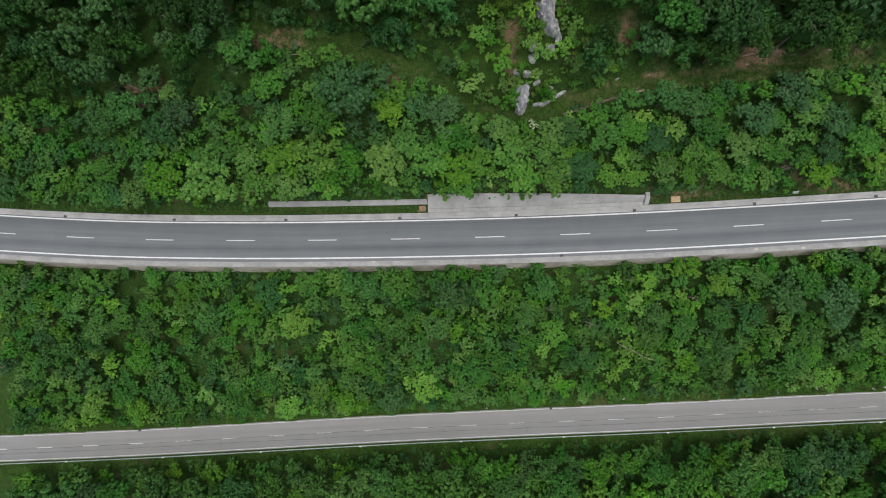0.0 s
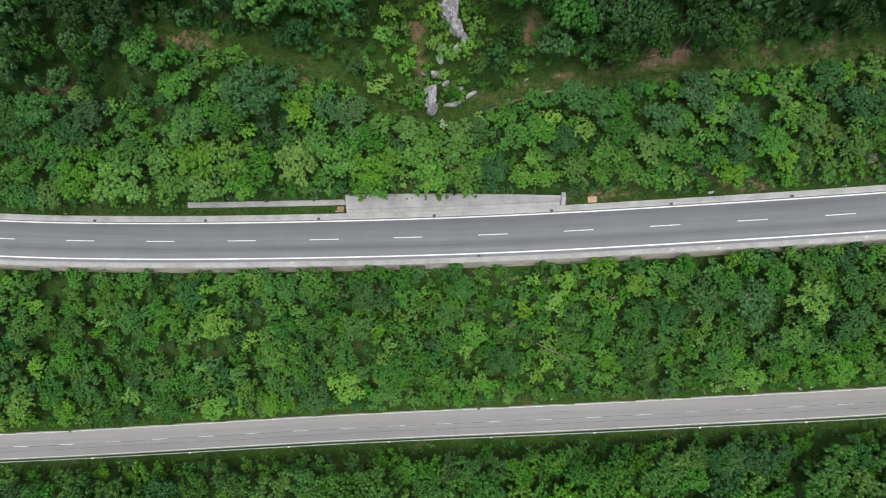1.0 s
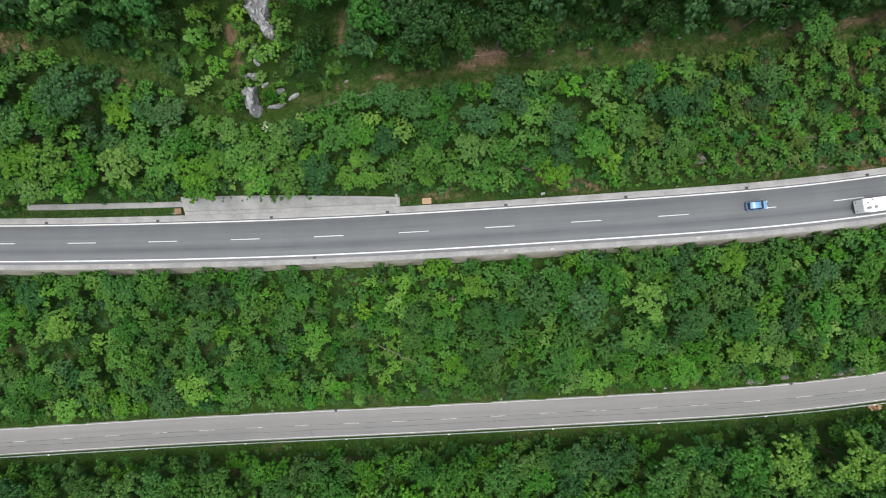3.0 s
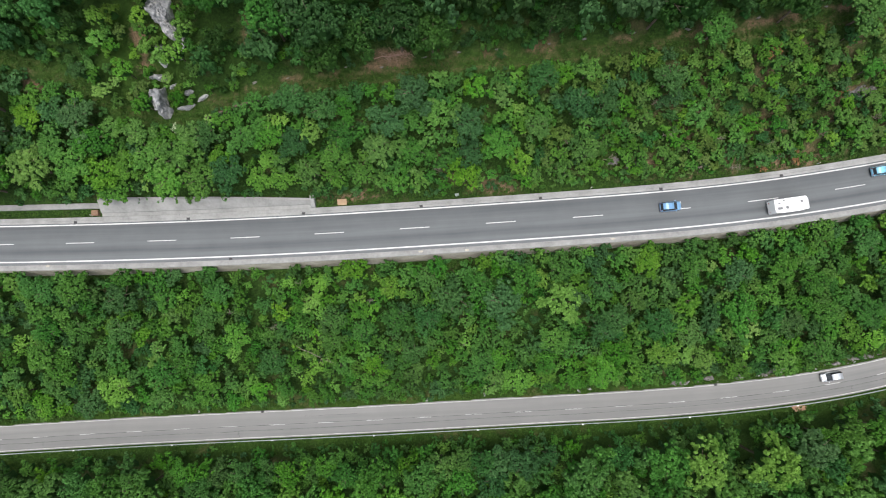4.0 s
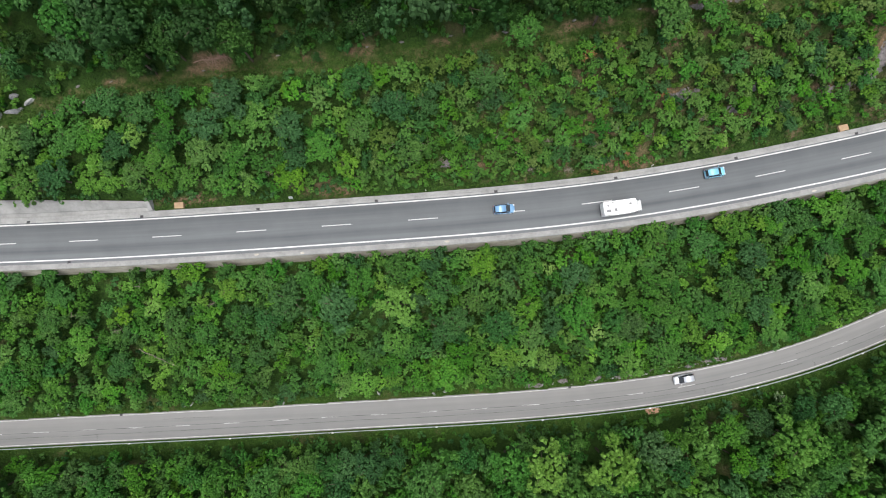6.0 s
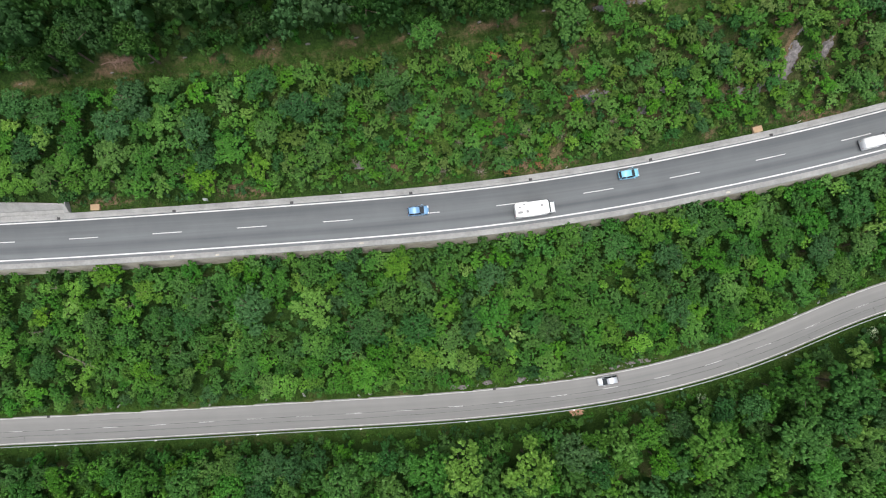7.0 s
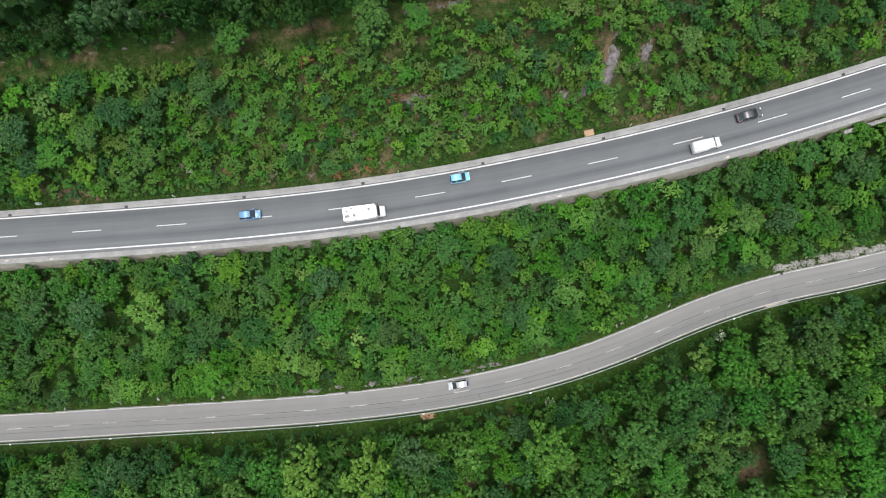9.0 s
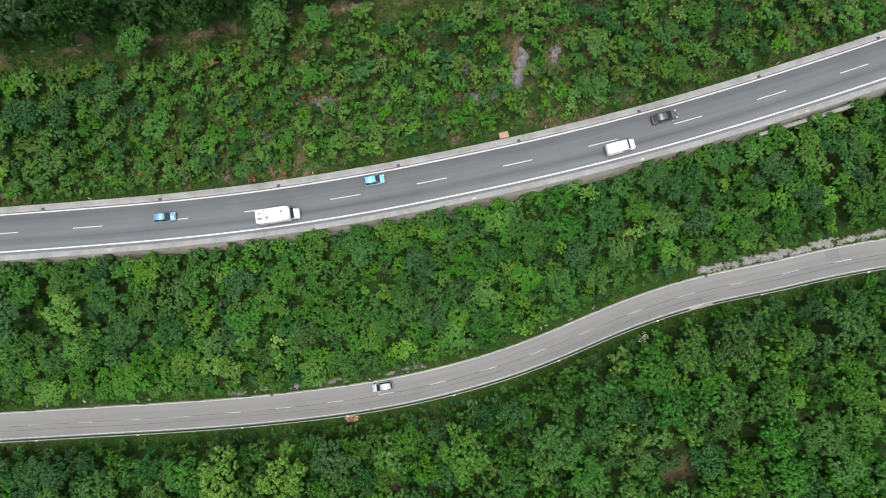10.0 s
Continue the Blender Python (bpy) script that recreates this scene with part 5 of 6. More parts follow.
# ---------------------------------------------------------------- rocks
def rock(x, y, sx, sy, sz, mat=None, turn=0.0, sink=0.35, seed=0, label="pale grey limestone outcrop on the hillside", base=None):
    """A craggy boulder, partly sunk in the ground."""
    bm = bmesh.new()
    bmesh.ops.create_icosphere(bm, subdivisions=4 if max(sx, sy) > 1.2 else 3 if max(sx, sy) > 0.5 else 2, radius=1.0)
    chance = np.random.default_rng(seed + 900)
    shift = Vector((seed * 3.7, seed * 1.9, seed * 5.3))
    cuts = []
    for _ in range(15):
        n = chance.normal(size=3)
        cuts.append((Vector(n / np.linalg.norm(n)), chance.uniform(0.55, 1.0)))
    for v in bm.verts:
        d = v.co.normalized()
        far = min([h / max(d.dot(n), 0.05) for n, h in cuts] + [1.25])
        v.co = d * (far * (1.0 + 0.2 * noise.fractal(d * 2.6 + shift, 0.8, 2.1, 5)) - 0.16 * abs(noise.noise(d * 4.5 + shift)) - 0.1 * abs(noise.noise(d * 9.0 + shift)))
        v.co = Vector((v.co.x * sx, v.co.y * sy, v.co.z * sz))
    me = bpy.data.meshes.new("rock")
    bm.to_mesh(me)
    bm.free()
    me.materials.append(mat or ROCK)
    ob = new("rock", me)
    z = float(ground_z(x, y)) if base is None else base
    ob.matrix_basis = pose(x, y, z + sz * (0.5 - sink), 0, 0, turn)
    return tagged(ob, label, "rock", "rocks of the hillside")


for i, (x, y, sx, sy, sz, turn) in enumerate((
        (8.5, 41.9, 2.0, 2.5, 3.9, 20), (9.6, 40.3, 1.3, 1.7, 2.4, 30),          # the tall crag
        (7.1, 37.6, 0.7, 1.0, 1.2, -10), (7.4, 36.4, 0.8, 0.9, 0.8, -20), (9.8, 37.0, 1.1, 0.8, 1.1, 35), (11.0, 38.6, 0.6, 1.0, 0.7, 10),
        (6.6, 34.0, 1.0, 0.7, 1.5, 10), (4.9, 34.3, 0.7, 0.5, 0.9, 0), (8.2, 32.9, 0.9, 0.6, 0.9, 15),
        (5.6, 31.1, 1.55, 1.9, 3.3, 15), (6.2, 29.6, 1.1, 1.2, 1.8, 25),        # the lower crag
        (10.3, 32.3, 0.95, 0.6, 0.8, 15), (9.7, 30.3, 1.7, 0.6, 0.65, 22), (12.2, 31.6, 1.0, 0.4, 0.5, 25))):
    rock(x, y, sx, sy, sz, CRAG, turn, 0.2, i)


def stony_sheet(cx, cy, rx, ry, turn, mat, label, seed, tall=0.5, rag=0.5):
    """A rugged patch of bare rock lying on the slope, its ragged rim running under the soil."""
    n = max(14, int(max(rx, ry) / 0.09))
    k = max(12, int(min(rx, ry) / 0.09))
    n, k = (n, k) if rx >= ry else (k, n)
    ca, sa = math.cos(math.radians(turn)), math.sin(math.radians(turn))
    u, v = np.meshgrid(np.linspace(-1.25, 1.25, n), np.linspace(-1.25, 1.25, k))
    x, y = cx + u * rx * ca - v * ry * sa, cy + u * rx * sa + v * ry * ca
    rim = np.hypot(u, v) + rag * lumps(x, y, 1.6, seed) + rag * lumps(x, y, 4.5, seed + 1) + 0.6 * rag * lumps(x, y, 9.0, seed + 4)
    steps = np.abs(lumps(x, y, 2.6, seed + 2)) + 0.8 * np.abs(lumps(x * 0.6 + y, y - x * 0.4, 6.5, seed + 3)) + 0.4 * np.abs(lumps(x, y, 13.0, seed + 5))
    z = ground_z(x, y) + 0.06 + tall * (0.2 + steps) * smooth(1.1, 0.6, rim) - 0.9 * smooth(0.65, 1.15, rim)
    i = np.arange((k - 1) * n).reshape(k - 1, n)[:, :-1].ravel()
    me = quads_mesh("rock", np.stack([x - cx, y - cy, z], -1).reshape(-1, 3), [mat], quads=np.stack([i, i + 1, i + n + 1, i + n], -1))
    ob = new("rock", me)
    ob.location = (cx, cy, 0)
    return tagged(ob, label, "rock", "rocks of the hillside")


for i, (x, y, rx, ry, turn) in enumerate(((150.4, 38.3, 1.3, 3.4, -6), (148.6, 36.0, 0.8, 1.7, -20), (155.8, 39.3, 1.1, 1.8, 10), (153.6, 37.9, 1.4, 0.5, 12), (119.5, 32.8, 2.6, 0.9, 8), (131.4, 34.4, 2.2, 0.9, 10), (128.0, 31.3, 2.0, 0.6, 8), (141.5, 38.4, 1.0, 1.0, 0), (146.5, 35.4, 0.7, 1.8, -15), (143.2, 34.3, 1.7, 0.7, 10), (146.8, 38.0, 1.0, 0.7, 0), (118.9, 44.3, 2.2, 0.6, 8), (125.4, 45.3, 2.4, 0.5, 8), (107.4, 28.1, 1.5, 0.7, 10), (84.2, 21.8, 1.4, 0.6, 5), (80.6, 22.6, 0.9, 0.8, 0))):
    stony_sheet(x, y, rx, ry, turn, ROCK_DARK, "brown-grey weathered rock face between shrubs", 300 + 5 * i)
rng = np.random.default_rng(5)
for i, (x0, x1, off, wide) in enumerate(((187.0, 190.4, 3.7, 0.75), (189.2, 196.5, 3.75, 1.05), (195.0, 201.5, 3.65, 0.95), (199.8, 204.6, 3.75, 1.0), (203.4, 209.0, 3.5, 0.8), (207.4, 213.6, 3.7, 1.0), (212.4, 217.5, 3.6, 0.65), (217.0, 222.5, 3.8, 0.7), (222.0, 227.0, 3.7, 0.7))):
    px, py, pz = (float(v) for v in beside(lower_y, lower_z, (x0 + x1) / 2, off))
    stony_sheet(px, py, (x1 - x0) / 1.9, wide, math.degrees(float(square(lower_y, px))), ROCK_PALE, "whitish broken limestone ledge at the foot of the bank", 400 + 5 * i, 0.55, 0.55)
for i in range(80):
    x = 186.5 + 38 * (i / 79) + rng.normal() * 0.3
    px, py, pz = (float(v) for v in beside(lower_y, lower_z, x, 2.95 + rng.uniform(0, 1.7), 0.12))
    s = rng.uniform(0.12, 0.34)
    rock(px, py, s * 1.35, s * rng.uniform(0.45, 0.75), s * 0.55, ROCK_PALE, 20 + rng.normal() * 30, 0.4, 50 + i, "whitish limestone rock at the foot of the bank", float(ground_z(px, py)) + 0.1)
for i in range(9):
    x = 99 + 37 * (i / 8) + rng.normal() * 1.2
    px, py, pz = (float(v) for v in beside(lower_y, lower_z, x, 3.5 + rng.uniform(0, 0.5), 0.1))
    stony_sheet(px, py, rng.uniform(1.0, 2.6), rng.uniform(0.35, 0.6), math.degrees(float(square(lower_y, px))), ROCK_DARK, "grey broken rock ledge at the foot of the bank", 500 + 5 * i, 0.3, 0.5)
for i in range(26):
    x = 99 + 37 * (i / 25) + rng.normal() * 0.5
    px, py, pz = (float(v) for v in beside(lower_y, lower_z, x, 3.1 + rng.uniform(0, 0.8), 0.1))
    s = rng.uniform(0.14, 0.36)
    rock(px, py, s * 1.6, s * 0.6, s * 0.6, ROCK if rng.uniform() < 0.6 else ROCK_DARK, 15 + rng.normal() * 20, 0.4, 120 + i, "grey rock at the foot of the bank", pz)
for i in range(16):
    x = 22 + 6.6 * i + rng.normal() * 1.5
    s = rng.uniform(0.2, 0.42)
    rock(x, float(trail_y(x)) + 1.5 + rng.uniform(0, 0.8), s * 1.7, s * 0.6, s * 0.5, ROCK_DARK, 8 + rng.normal() * 15, 0.5, 200 + i, "grey stone on the cut bank above the track")
for i, x in enumerate((2.5, 28.5, 30.2, 48.6, 60.0, 67.5, 78.5, 80.5, 159.0, 163.5, 168.0, 158.0)):
    px, py, pz = (float(v) for v in beside(lower_y, lower_z, x, 3.2 + (i % 3) * 0.4, 0.1))
    rock(px, py, 0.55, 0.25, 0.25, ROCK, i * 25, 0.4, 160 + i, "small pale rock on the grass verge", pz)


# ---------------------------------------------------------------- roadside things
def grit_bin(x, y, turn):
    """A low timber box with a boarded lid."""
    ob = new("grit_bin")
    for s in (1, -1):
        part("long_side", brick(-0.75, 0.75, s * 0.45 - 0.03, s * 0.45 + 0.03, 0, 0.55, 0.01), TIMBER, ob)
        part("end_side", brick(s * 0.72 - 0.03, s * 0.72 + 0.03, -0.42, 0.42, 0, 0.55, 0.01), TIMBER, ob)
    lid = part("lid", brick(-0.8, 0.8, -0.52, 0.52, 0.55, 0.59, 0.01), TIMBER, ob, "weathered orange lid")
    for k in range(4):
        part("board", brick(-0.8, 0.8, -0.51 + k * 0.257, -0.51 + k * 0.257 + 0.24, 0.592, 0.61, 0.005), TIMBER, lid)
    ob.matrix_basis = pose(x, y, float(ground_z(x, y)), 0, 0, turn)
    return tagged(ob, "orange timber grit bin beside the kerb", "bin", "grit bins")


grit_bin(33.9, 15.75, 3)
grit_bin(148.3, 29.0, 14)


def roadside_sign(x, y, turn):
    ob = new("road_sign")
    bm = bmesh.new()
    bmesh.ops.create_cone(bm, cap_ends=True, segments=10, radius1=0.04, radius2=0.04, depth=1.9, matrix=Matrix.Translation((0, 0, 0.95)))
    part("post", bm, STEEL, ob)
    part("panel", plate([(-0.32, -0.1, 1.4), (0.32, -0.1, 1.4), (0.32, 0.2, 2.0), (-0.32, 0.2, 2.0)], 0.04), STEEL, ob, "tilted grey panel")
    part("control_box", brick(-0.18, 0.18, 0.05, 0.3, 0.9, 1.3, 0.02), WHITE_METAL, ob, "grey control box")
    ob.matrix_basis = pose(x, y, float(ground_z(x, y)), 0, 0, turn)
    tagged(ob, "small grey panel on a post beside the kerb", "sign")


roadside_sign(53.9, 16.8, 10)


def delineator(x, off):
    ob = new("delineator_post")
    part("post", brick(-0.06, 0.06, -0.05, 0.05, -0.1, 1.0, 0.03), WHITE_METAL, ob)
    part("reflector", brick(-0.065, -0.055, -0.03, 0.03, 0.75, 0.9, 0.0), LAMP_RED, ob, "red reflector")
    px, py, pz = (float(v) for v in beside(upper_y, upper_z, x, off, 0.1))
    ob.matrix_basis = pose(px, py, pz, 0, 0, math.degrees(float(square(upper_y, x))))
    tagged(ob, "white delineator post beside the kerb", "post", "delineator posts")


for x in (-61.0, -11.0, 77.4, 116.5, 156.5, 196.5):
    delineator(x, 4.85)


def rusty_cabinet():
    ob = new("rusty_crate")
    part("shell", brick(-0.55, 0.55, -0.45, 0.45, 0, 0.8, 0.03), RUST, ob)
    part("lid", brick(-0.6, 0.6, -0.5, 0.5, 0.8, 0.85, 0.02), RUST, ob, "rust-brown lid")
    px, py, pz = (float(v) for v in beside(upper_y, upper_z, -10.2, 5.25, 0.1))
    ob.matrix_basis = pose(px, py, pz, 0, 0, 2)
    tagged(ob, "rust-brown steel crate at the end of the wall", "crate")


rusty_cabinet()


def drains():
    """Cast-iron grates in the gutter, every 20.6 m."""
    bm = bmesh.new()
    for a in (-0.22, 0.22):
        bmesh.ops.create_cube(bm, size=1, matrix=Matrix.Translation((a, 0, 0)) @ Matrix.Diagonal((0.05, 0.4, 0.03, 1)))
    for b in np.linspace(-0.18, 0.18, 6):
        bmesh.ops.create_cube(bm, size=1, matrix=Matrix.Translation((0, b, 0)) @ Matrix.Diagonal((0.42, 0.03, 0.03, 1)))
    bmesh.ops.create_cube(bm, size=1, matrix=Matrix.Translation((0, 0, -0.03)) @ Matrix.Diagonal((0.4, 0.36, 0.01, 1)))
    me = bpy.data.meshes.new("drain_grate")
    bm.to_mesh(me)
    bm.free()
    me.materials.append(IRON)
    places = [(upper_y, upper_z, -55.8 + 20.75 * k, 3.76, 0.02) for k in range(-2, 15)] + [(upper_y, upper_z, 14.1, -3.7, 0.04), (lower_y, lower_z, -69.0, 2.55, 0.04), (lower_y, lower_z, 15.5, 2.55, 0.04), (lower_y, lower_z, 104.9, 2.6, 0.04), (lower_y, lower_z, 188.5, 2.55, 0.04)]
    for fy, fz, x, off, up in places:
        ob = new("drain_grate", me)
        px, py, pz = (float(v) for v in beside(fy, fz, x, off, up))
        ob.matrix_basis = pose(px, py, pz, 0, 0, math.degrees(float(square(fy, x)))) @ Matrix.Diagonal((1.15, 1.15, 1, 1))
        tagged(ob, "dark cast-iron drain grate in the gutter", "drain", "drain grates")


drains()


def seams():
    """Tar-sealed joints and cracks on the lower road, and stains on both."""
    road = bpy.data.objects["road_lower"]
    rng = np.random.default_rng(21)
    for off, x0, x1, w, sway in ((-0.28, -105, 245, 0.075, 0.05), (-1.12, -105, 20, 0.06, 0.14), (-1.1, 21, 150, 0.055, 0.08), (-1.25, 152, 190, 0.06, 0.12), (-0.95, 192, 245, 0.06, 0.1), (1.3, 24, 36, 0.04, 0.25), (0.9, 148, 158, 0.04, 0.3)):
        xs = np.arange(x0, x1, 1.5)
        drift = np.cumsum(rng.normal(size=len(xs)) * sway)
        drift = (drift - np.linspace(drift[0], drift[-1], len(xs))) * 0.25 + rng.normal(size=len(xs)) * sway * 0.15
        drift = np.clip(drift, -0.35, 0.35)
        verts, faces = [], []
        for x, d in zip(xs, drift):
            k = w * rng.uniform(0.5, 1.2)
            verts += [beside(lower_y, lower_z, x, off + d - k / 2, 0.006), beside(lower_y, lower_z, x, off + d + k / 2, 0.006)]
        faces = [(2 * i, 2 * i + 2, 2 * i + 3, 2 * i + 1) for i in range(len(xs) - 1)]
        part("crack_seal", mesh_of("crack_seal", verts, faces, TAR), None, road, "dark tar-sealed crack")
    for x, a, b in ((10.5, -2.4, -1.1), (-41, -1.3, 0.1), (-30, -2.3, -1.0), (150.5, -2.3, -1.2), (176.5, -2.3, -1.0), (-52, -1.2, 0.2), (164, -2.2, -1.1), (130, -2.4, -1.1)):
        verts, faces = [], []
        for k in range(7):
            o = a + (b - a) * k / 6
            j = x + rng.normal() * 0.12
            verts += [beside(lower_y, lower_z, j - 0.03, o, 0.007), beside(lower_y, lower_z, j + 0.03, o, 0.007)]
        faces = [(2 * i, 2 * i + 1, 2 * i + 3, 2 * i + 2) for i in range(6)]
        part("crack_seal", mesh_of("crack_seal", verts, faces, TAR), None, road)


seams()


def flat_patch(name, fy, fz, x, off, rx, ry, mat, up, label, parent=None):
    """A low uneven-edged spread of gravel or mortar."""
    rng = np.random.default_rng(int(x * 10) % 997)
    bm = bmesh.new()
    a = float(square(fy, x))
    px, py, pz = (float(v) for v in beside(fy, fz, x, off, up))
    ring = []
    for k in range(22):
        t, r = 6.283 * k / 22, rng.uniform(0.75, 1.12)
        u, v = math.cos(t) * rx * r, math.sin(t) * ry * r
        ring.append(bm.verts.new((px + u * math.cos(a) - v * math.sin(a), py + u * math.sin(a) + v * math.cos(a), pz)))
    top = bm.verts.new((px, py, pz + 0.03))
    for k in range(22):
        bm.faces.new((ring[k], ring[(k + 1) % 22], top))
    me = bpy.data.meshes.new(name)
    bm.to_mesh(me)
    bm.free()
    me.materials.append(mat)
    ob = new(name, me)
    if parent:
        ob.parent = parent
        return tagged(ob, label)
    return tagged(ob, label, "ground", kind="structure")


flat_patch("gravel_patch", lower_y, lower_z, 119.8, -3.75, 1.5, 0.7, EARTH_RED, 0.02, "reddish gravel patch beside the guardrail")
flat_patch("mortar_patch", lower_y, lower_z, 186.0, -2.84, 2.4, 0.3, WALL_STONE, 0.01, "whitish mortar rubble at the road edge")
for x, off in ((-19.0, -4.05), (47.5, -4.2), (55.5, -4.45), (80.4, -4.2), (142.3, -4.4), (170.7, -4.45), (198.7, -4.45)):
    flat_patch("mortar_stain", upper_y, upper_z, x, off, 0.5, 0.2, WALL_STONE, 0.13, "pale mortar stain", KERB_SOUTH)


def parapet():
    """Pale precast gutter on the shoulder of the wall, in two lengths."""
    for a, b in ((190.6, 198.6), (199.6, 206.8)):
        me = ribbon("precast_gutter", upper_y, upper_z, a, b, [(-6.1, -5.5), (-6.1, -0.75), (-5.98, -0.75), (-5.95, -0.95), (-5.65, -0.95), (-5.62, -0.75), (-5.5, -0.75), (-5.5, -5.5)], CONCRETE_PALE, 1.0)
        tagged(new("precast_gutter", me), "pale grey precast gutter outside the retaining wall", "gutter", kind="structure")


parapet()


def dark_road_strip(x0, x1, a, b):
    """A thin darker strip laid over one lane."""
    section = box_section(a, b, 0.0, 0.006)
    part("repair_patch", ribbon("repair_patch", lower_y, lower_z, x0, x1, section, DARK_STRIP, 1.0), None, bpy.data.objects["road_lower"], "darker patch across one lane")


DARK_STRIP = mottled("darker_asphalt", (0.135, 0.137, 0.138), (0.185, 0.186, 0.185), 0.8, 0.85, 9, 0.005)
dark_road_strip(210.6, 213.2, 0.15, 2.3)
dark_road_strip(184.6, 186.6, -2.2, -1.3)


def rail_reflectors():
    """White reflector caps on the guardrail, about every 20 m."""
    rail = bpy.data.objects["guardrail"]
    for x in stations(lower_y, 139.2, 20.4):
        px, py, pz = (float(v) for v in beside(lower_y, lower_z, x, -3.0, 0.8))
        cap = part("reflector", brick(-0.2, 0.2, -0.11, 0.11, -0.07, 0.07, 0.02), WHITE_METAL, rail, "white reflector cap")
        cap.matrix_basis = pose(px, py, pz, 0, 0, math.degrees(float(square(lower_y, x))))


rail_reflectors()


# ---------------------------------------------------------------- dead wood, blossom, grass
def branches(name, a, b, thick, twigs, mat, label, seed, lift=0.25, spread=1.6):
    rng = np.random.default_rng(seed)
    verts, faces = [], []
    a, b = Vector(a), Vector(b)
    steps = [a.lerp(b, k / 5) + Vector(rng.normal(size=3) * 0.09) for k in range(6)]
    for k in range(5):
        limb(verts, faces, steps[k], steps[k + 1], thick * (1 - 0.14 * k), thick * (1 - 0.14 * (k + 1)), 6)
    for _ in range(twigs):
        f = rng.uniform(0.25, 1.0)
        p = a.lerp(b, f)
        d = (b - a).normalized() * rng.uniform(0.3, 1.0) + Vector((rng.normal(), rng.normal(), abs(rng.normal()) * lift))
        q = p + d.normalized() * spread * rng.uniform(0.4, 1.0)
        limb(verts, faces, p, q, thick * 0.4, thick * 0.12, 4)
        limb(verts, faces, p.lerp(q, 0.6), p.lerp(q, 0.6) + Vector(rng.normal(size=3) * 0.35 * spread), thick * 0.2, thick * 0.08, 4)
    return tagged(new(name, mesh_of(name, verts, faces, mat)), label, "dead wood", "dead wood on the hillside")


def on_ground(x, y, up):
    return (x, y, float(ground_z(x, y)) + up)


branches("fallen_trunk", on_ground(-60.4, 33.7, 0.5), on_ground(-52.3, 29.8, 0.6), 0.13, 8, DEADWOOD, "grey fallen trunk on bare soil", 1)
branches("fallen_trunk", on_ground(-55.0, 31.0, 0.4), on_ground(-49.0, 31.6, 0.5), 0.08, 5, DEADWOOD, "grey fallen branch on bare soil", 2)
branches("fallen_trunk", on_ground(-34.0, 36.6, 0.3), on_ground(-26.5, 36.6, 0.3), 0.12, 2, DEADWOOD, "pale log beside the track", 3)
branches("brush_pile", on_ground(-28.0, 29.0, 1.2), on_ground(-24.6, 28.8, 1.2), 0.09, 22, DEADWOOD, "grey pile of bare branches", 4)
branches("brush_pile", on_ground(40.6, 37.0, 0.3), on_ground(46.4, 37.6, 0.4), 0.09, 60, mottled("cut_brushwood", (0.22, 0.13, 0.1), (0.42, 0.29, 0.24), 2.0, 0.9, 12, 0.01), "reddish pile of cut brushwood beside the track", 5)
branches("dead_tree", (24.9, -9.8, -5.4), (31.4, -12.8, -6.4), 0.06, 9, DEADWOOD, "bare pale trunk leaning over the bank", 6)
dead = branches("dead_tree", on_ground(144.6, -25.6, 0.0), (144.2, -24.8, -7.4), 0.2, 34, DEADWOOD, "bare grey dead tree among green trees", 7, 0.6, 2.2)
branches("fallen_trunk", on_ground(188.0, -21.0, 0.5), on_ground(192.0, -22.5, 0.5), 0.12, 3, DEADWOOD, "pale fallen trunk in a dark gap", 8)
branches("fallen_trunk", on_ground(203.0, -37.0, 1.5), on_ground(209.0, -39.0, 0.6), 0.1, 3, DEADWOOD, "pale curved trunk below the trees", 9)
for k, (x, y) in enumerate(((20.0, -6.0), (-20.5, -7.0), (12.5, -3.5), (-37, -6.5), (38.0, -1.2), (55.0, -9.0), (26.0, 2.0))):
    z = float(ground_z(x, y)) + 4.6
    branches("bare_branch", (x, y, z - 4.7), (x + 0.6, y - 0.4, z + 0.4), 0.07, 16, DEADWOOD, "bare twiggy tree top among green crowns", 30 + k, 0.5, 1.2)


for k, (x, y) in enumerate(((88.0, 26.5), (91.5, 24.4), (96.5, 26.0), (100.5, 21.6), (94.0, 21.6), (79.0, 22.8), (71.0, 25.5), (104.5, 25.2), (113.5, 27.0), (122.0, 29.5), (134.5, 31.5), (139.0, 36.0), (160.0, 37.0), (50.0, 21.0), (85.5, 31.0))):
    z = float(ground_z(x, y)) + 1.6
    branches("bare_branch", (x, y, z - 1.7), (x + 0.9, y - 0.3, z + 0.3), 0.05, 26, DEADWOOD, "grey tangle of bare twigs among the scrub", 60 + k, 0.3, 1.3)


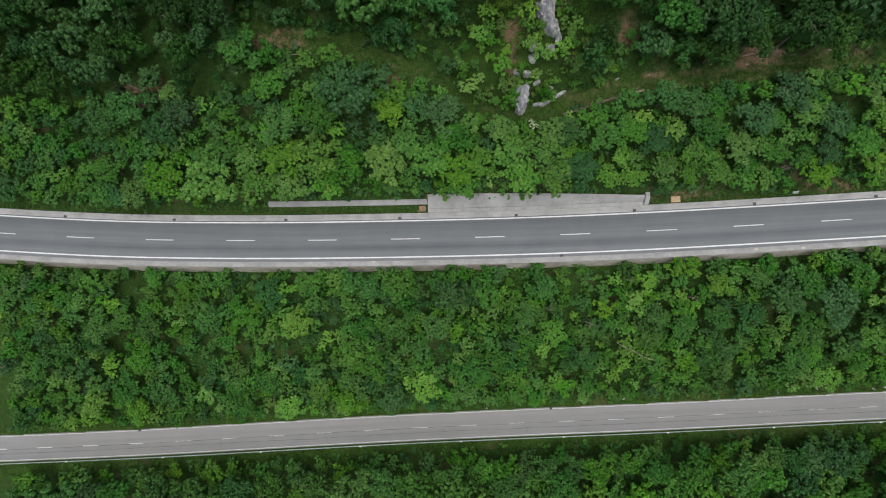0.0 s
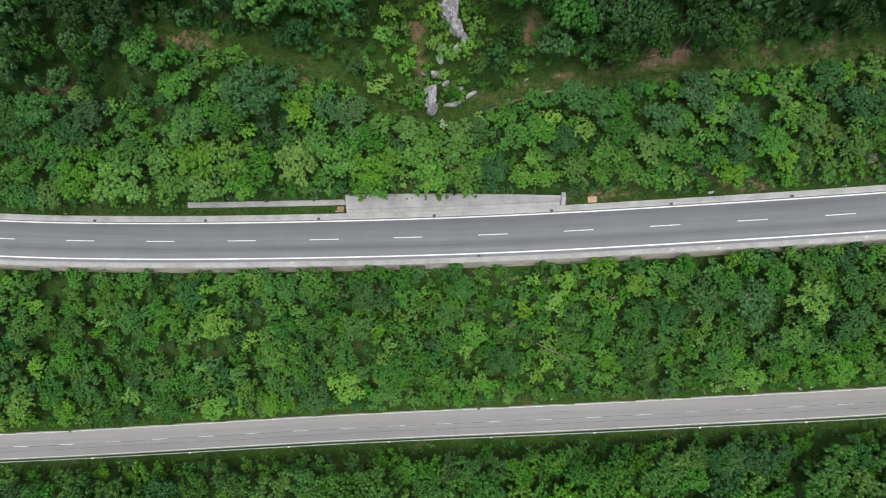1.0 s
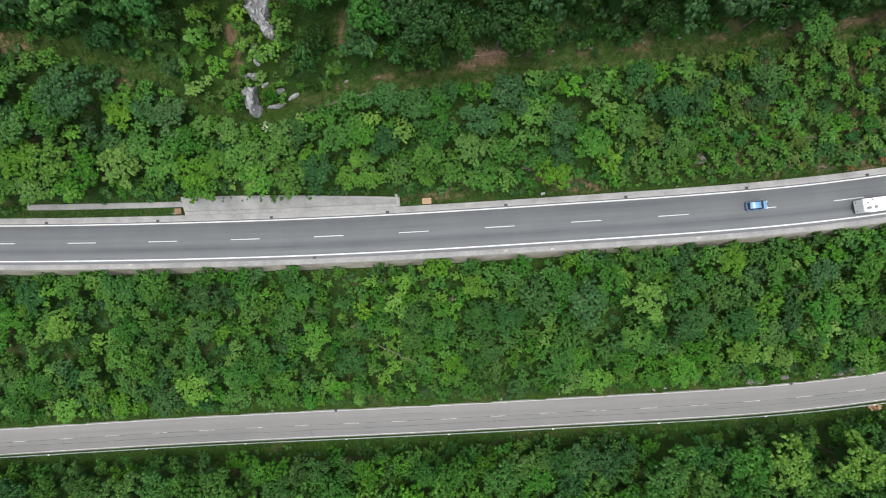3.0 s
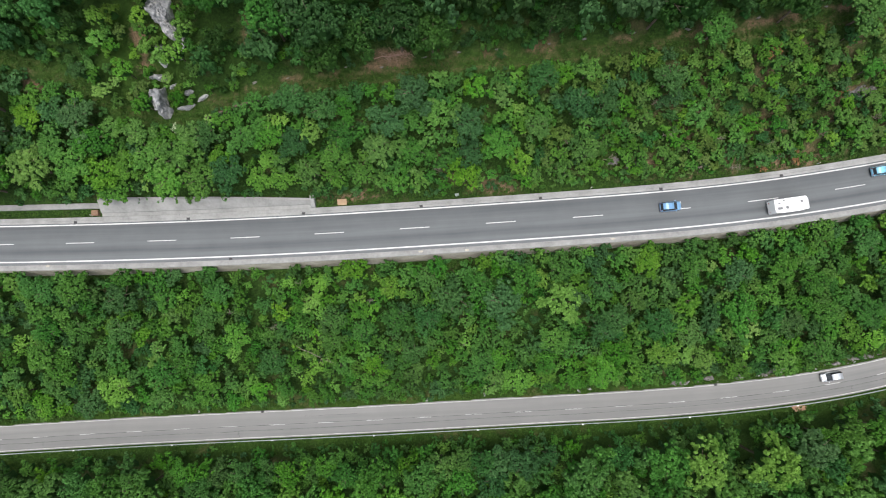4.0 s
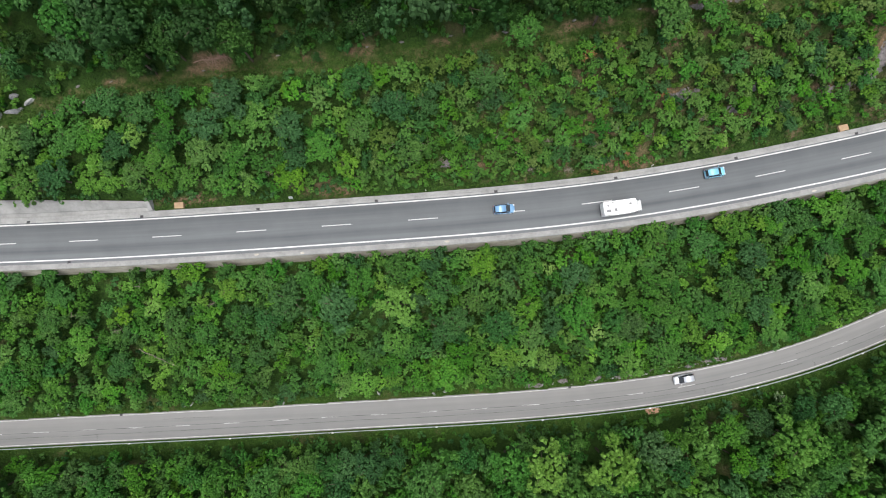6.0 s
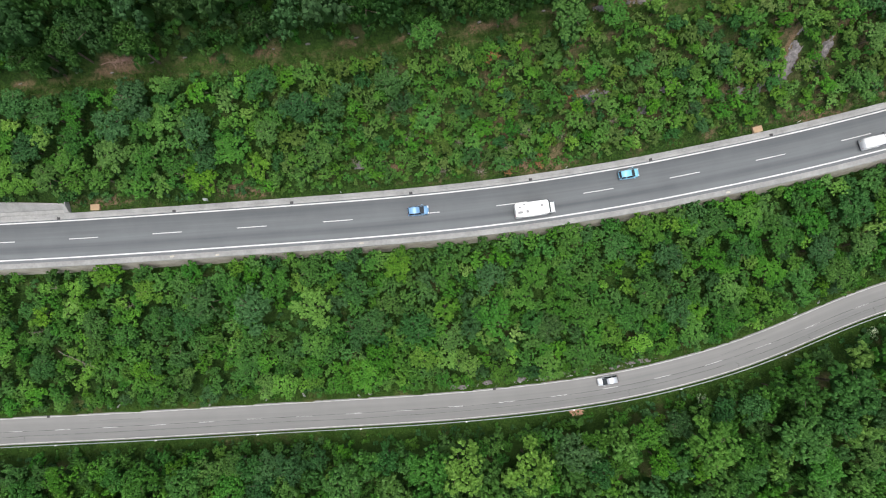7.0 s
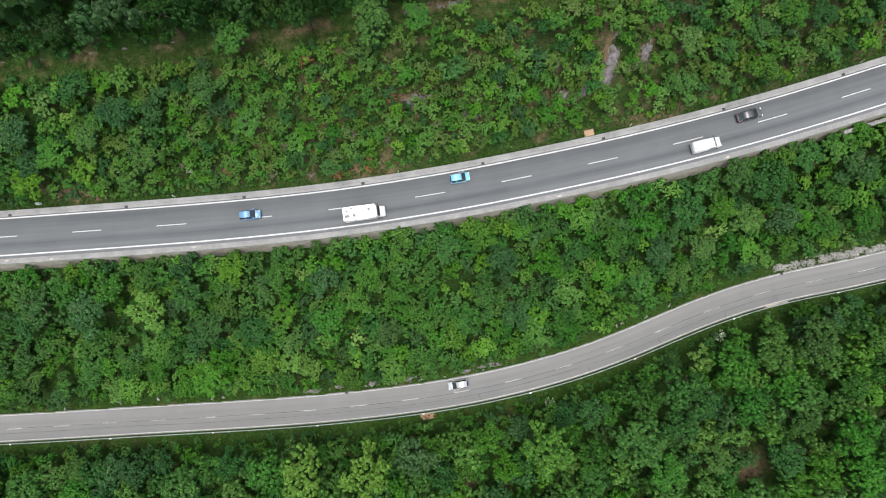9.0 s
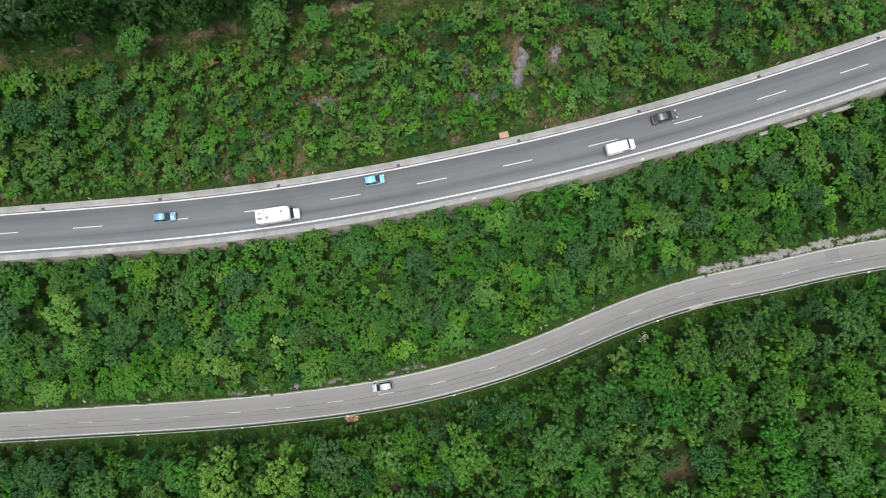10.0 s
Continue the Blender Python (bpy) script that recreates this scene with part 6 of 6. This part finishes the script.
def timber_edge():
    """Squared timbers laid along the downhill edge of the track."""
    at = [(12.6, 28.3), (15.2, 29.0), (17.9, 29.75), (21.6, 30.8), (25.5, 31.9)]
    for (x0, y0), (x1, y1) in zip(at, at[1:]):
        ob = new("timber_beam")
        n = math.hypot(x1 - x0, y1 - y0)
        me_bm = brick(0.03, n - 0.03, -0.14, 0.14, 0.0, 0.26, 0.03)
        part("beam", me_bm, BARK if x0 < 21 else DEADWOOD, ob)
        for k in (0.25, n - 0.25):
            part("stake", brick(k - 0.05, k + 0.05, -0.24, -0.145, -0.4, 0.3, 0.01), DEADWOOD, ob)
        z0 = max(float(ground_z(x0, y0)), float(ground_z(x1, y1)))
        ob.matrix_basis = pose(x0, y0, z0 - 0.03, 0, 0, math.degrees(math.atan2(y1 - y0, x1 - x0)))
        tagged(ob, "weathered timber beam edging the grass track", "timber", "timbers along the track")


timber_edge()
for x, y, r, leaf, word in ((175.4, -6.3, 1.1, "flower", "white-blossoming elder shrub beside the lower road"), (143.4, -19.2, 1.2, "flower", "white-blossoming elder shrub beside the guardrail"), (7.9, 26.5, 0.9, "flower", "white-blossoming shrub beside the track"), (102.4, 37.5, 1.2, "dry", "withered orange-brown shrub beside the track"), (115.2, 32.8, 0.8, "dry", "withered brown shrub on the hillside"), (105.5, 21.8, 0.9, "dry", "withered brown shrub near the kerb"), (111.0, 23.2, 1.0, "dry", "withered brown shrub near the kerb")):
    tree(x, y, r * 1.2, r * 1.9 + 0.4, leaf, "dome", True, word)


def grass_tufts():
    """Verges and track: many small blades in one mesh."""
    rng = np.random.default_rng(77)
    n = 18000
    x = rng.uniform(-100, 232, n)
    pick = rng.integers(0, 5, n)
    off = np.choose(pick, [rng.uniform(2.95, 4.9, n), rng.uniform(-6.0, -3.25, n), rng.uniform(4.75, 6.8, n), rng.uniform(-7.2, -5.9, n), rng.normal(0, 0.85, n)])
    lx, ly_, _ = beside(lower_y, lower_z, x, off)
    ux, uy_, _ = beside(upper_y, upper_z, x, off)
    tx, ty = x, trail_y(x) + off
    px, py = np.where(pick < 2, lx, np.where(pick < 4, ux, tx)), np.where(pick < 2, ly_, np.where(pick < 4, uy_, ty))
    wall = (pick == 2) & (px > -9.8) & (px < 30)
    keep = ~wall & ~((pick == 2) & (px > -39) & (px < -9) & (off > 5.9))
    px, py = px[keep], py[keep]
    pz = ground_z(px, py)
    c = np.stack([px, py, pz + 0.05], 1)
    up = np.tile(np.array([0.0, 0.0, 1.0]), (len(c), 1))
    v = sprays(rng, c, up, np.full(len(c), 0.28), 4, 0.17)
    tint = np.repeat(rng.uniform(0, 1, len(c)), 16)
    tagged(new("grass", quads_mesh("grass", v, [LEAF["grass"]], None, tint)), "rough green grass on the verges and the track", "grass", kind="stuff")


grass_tufts()
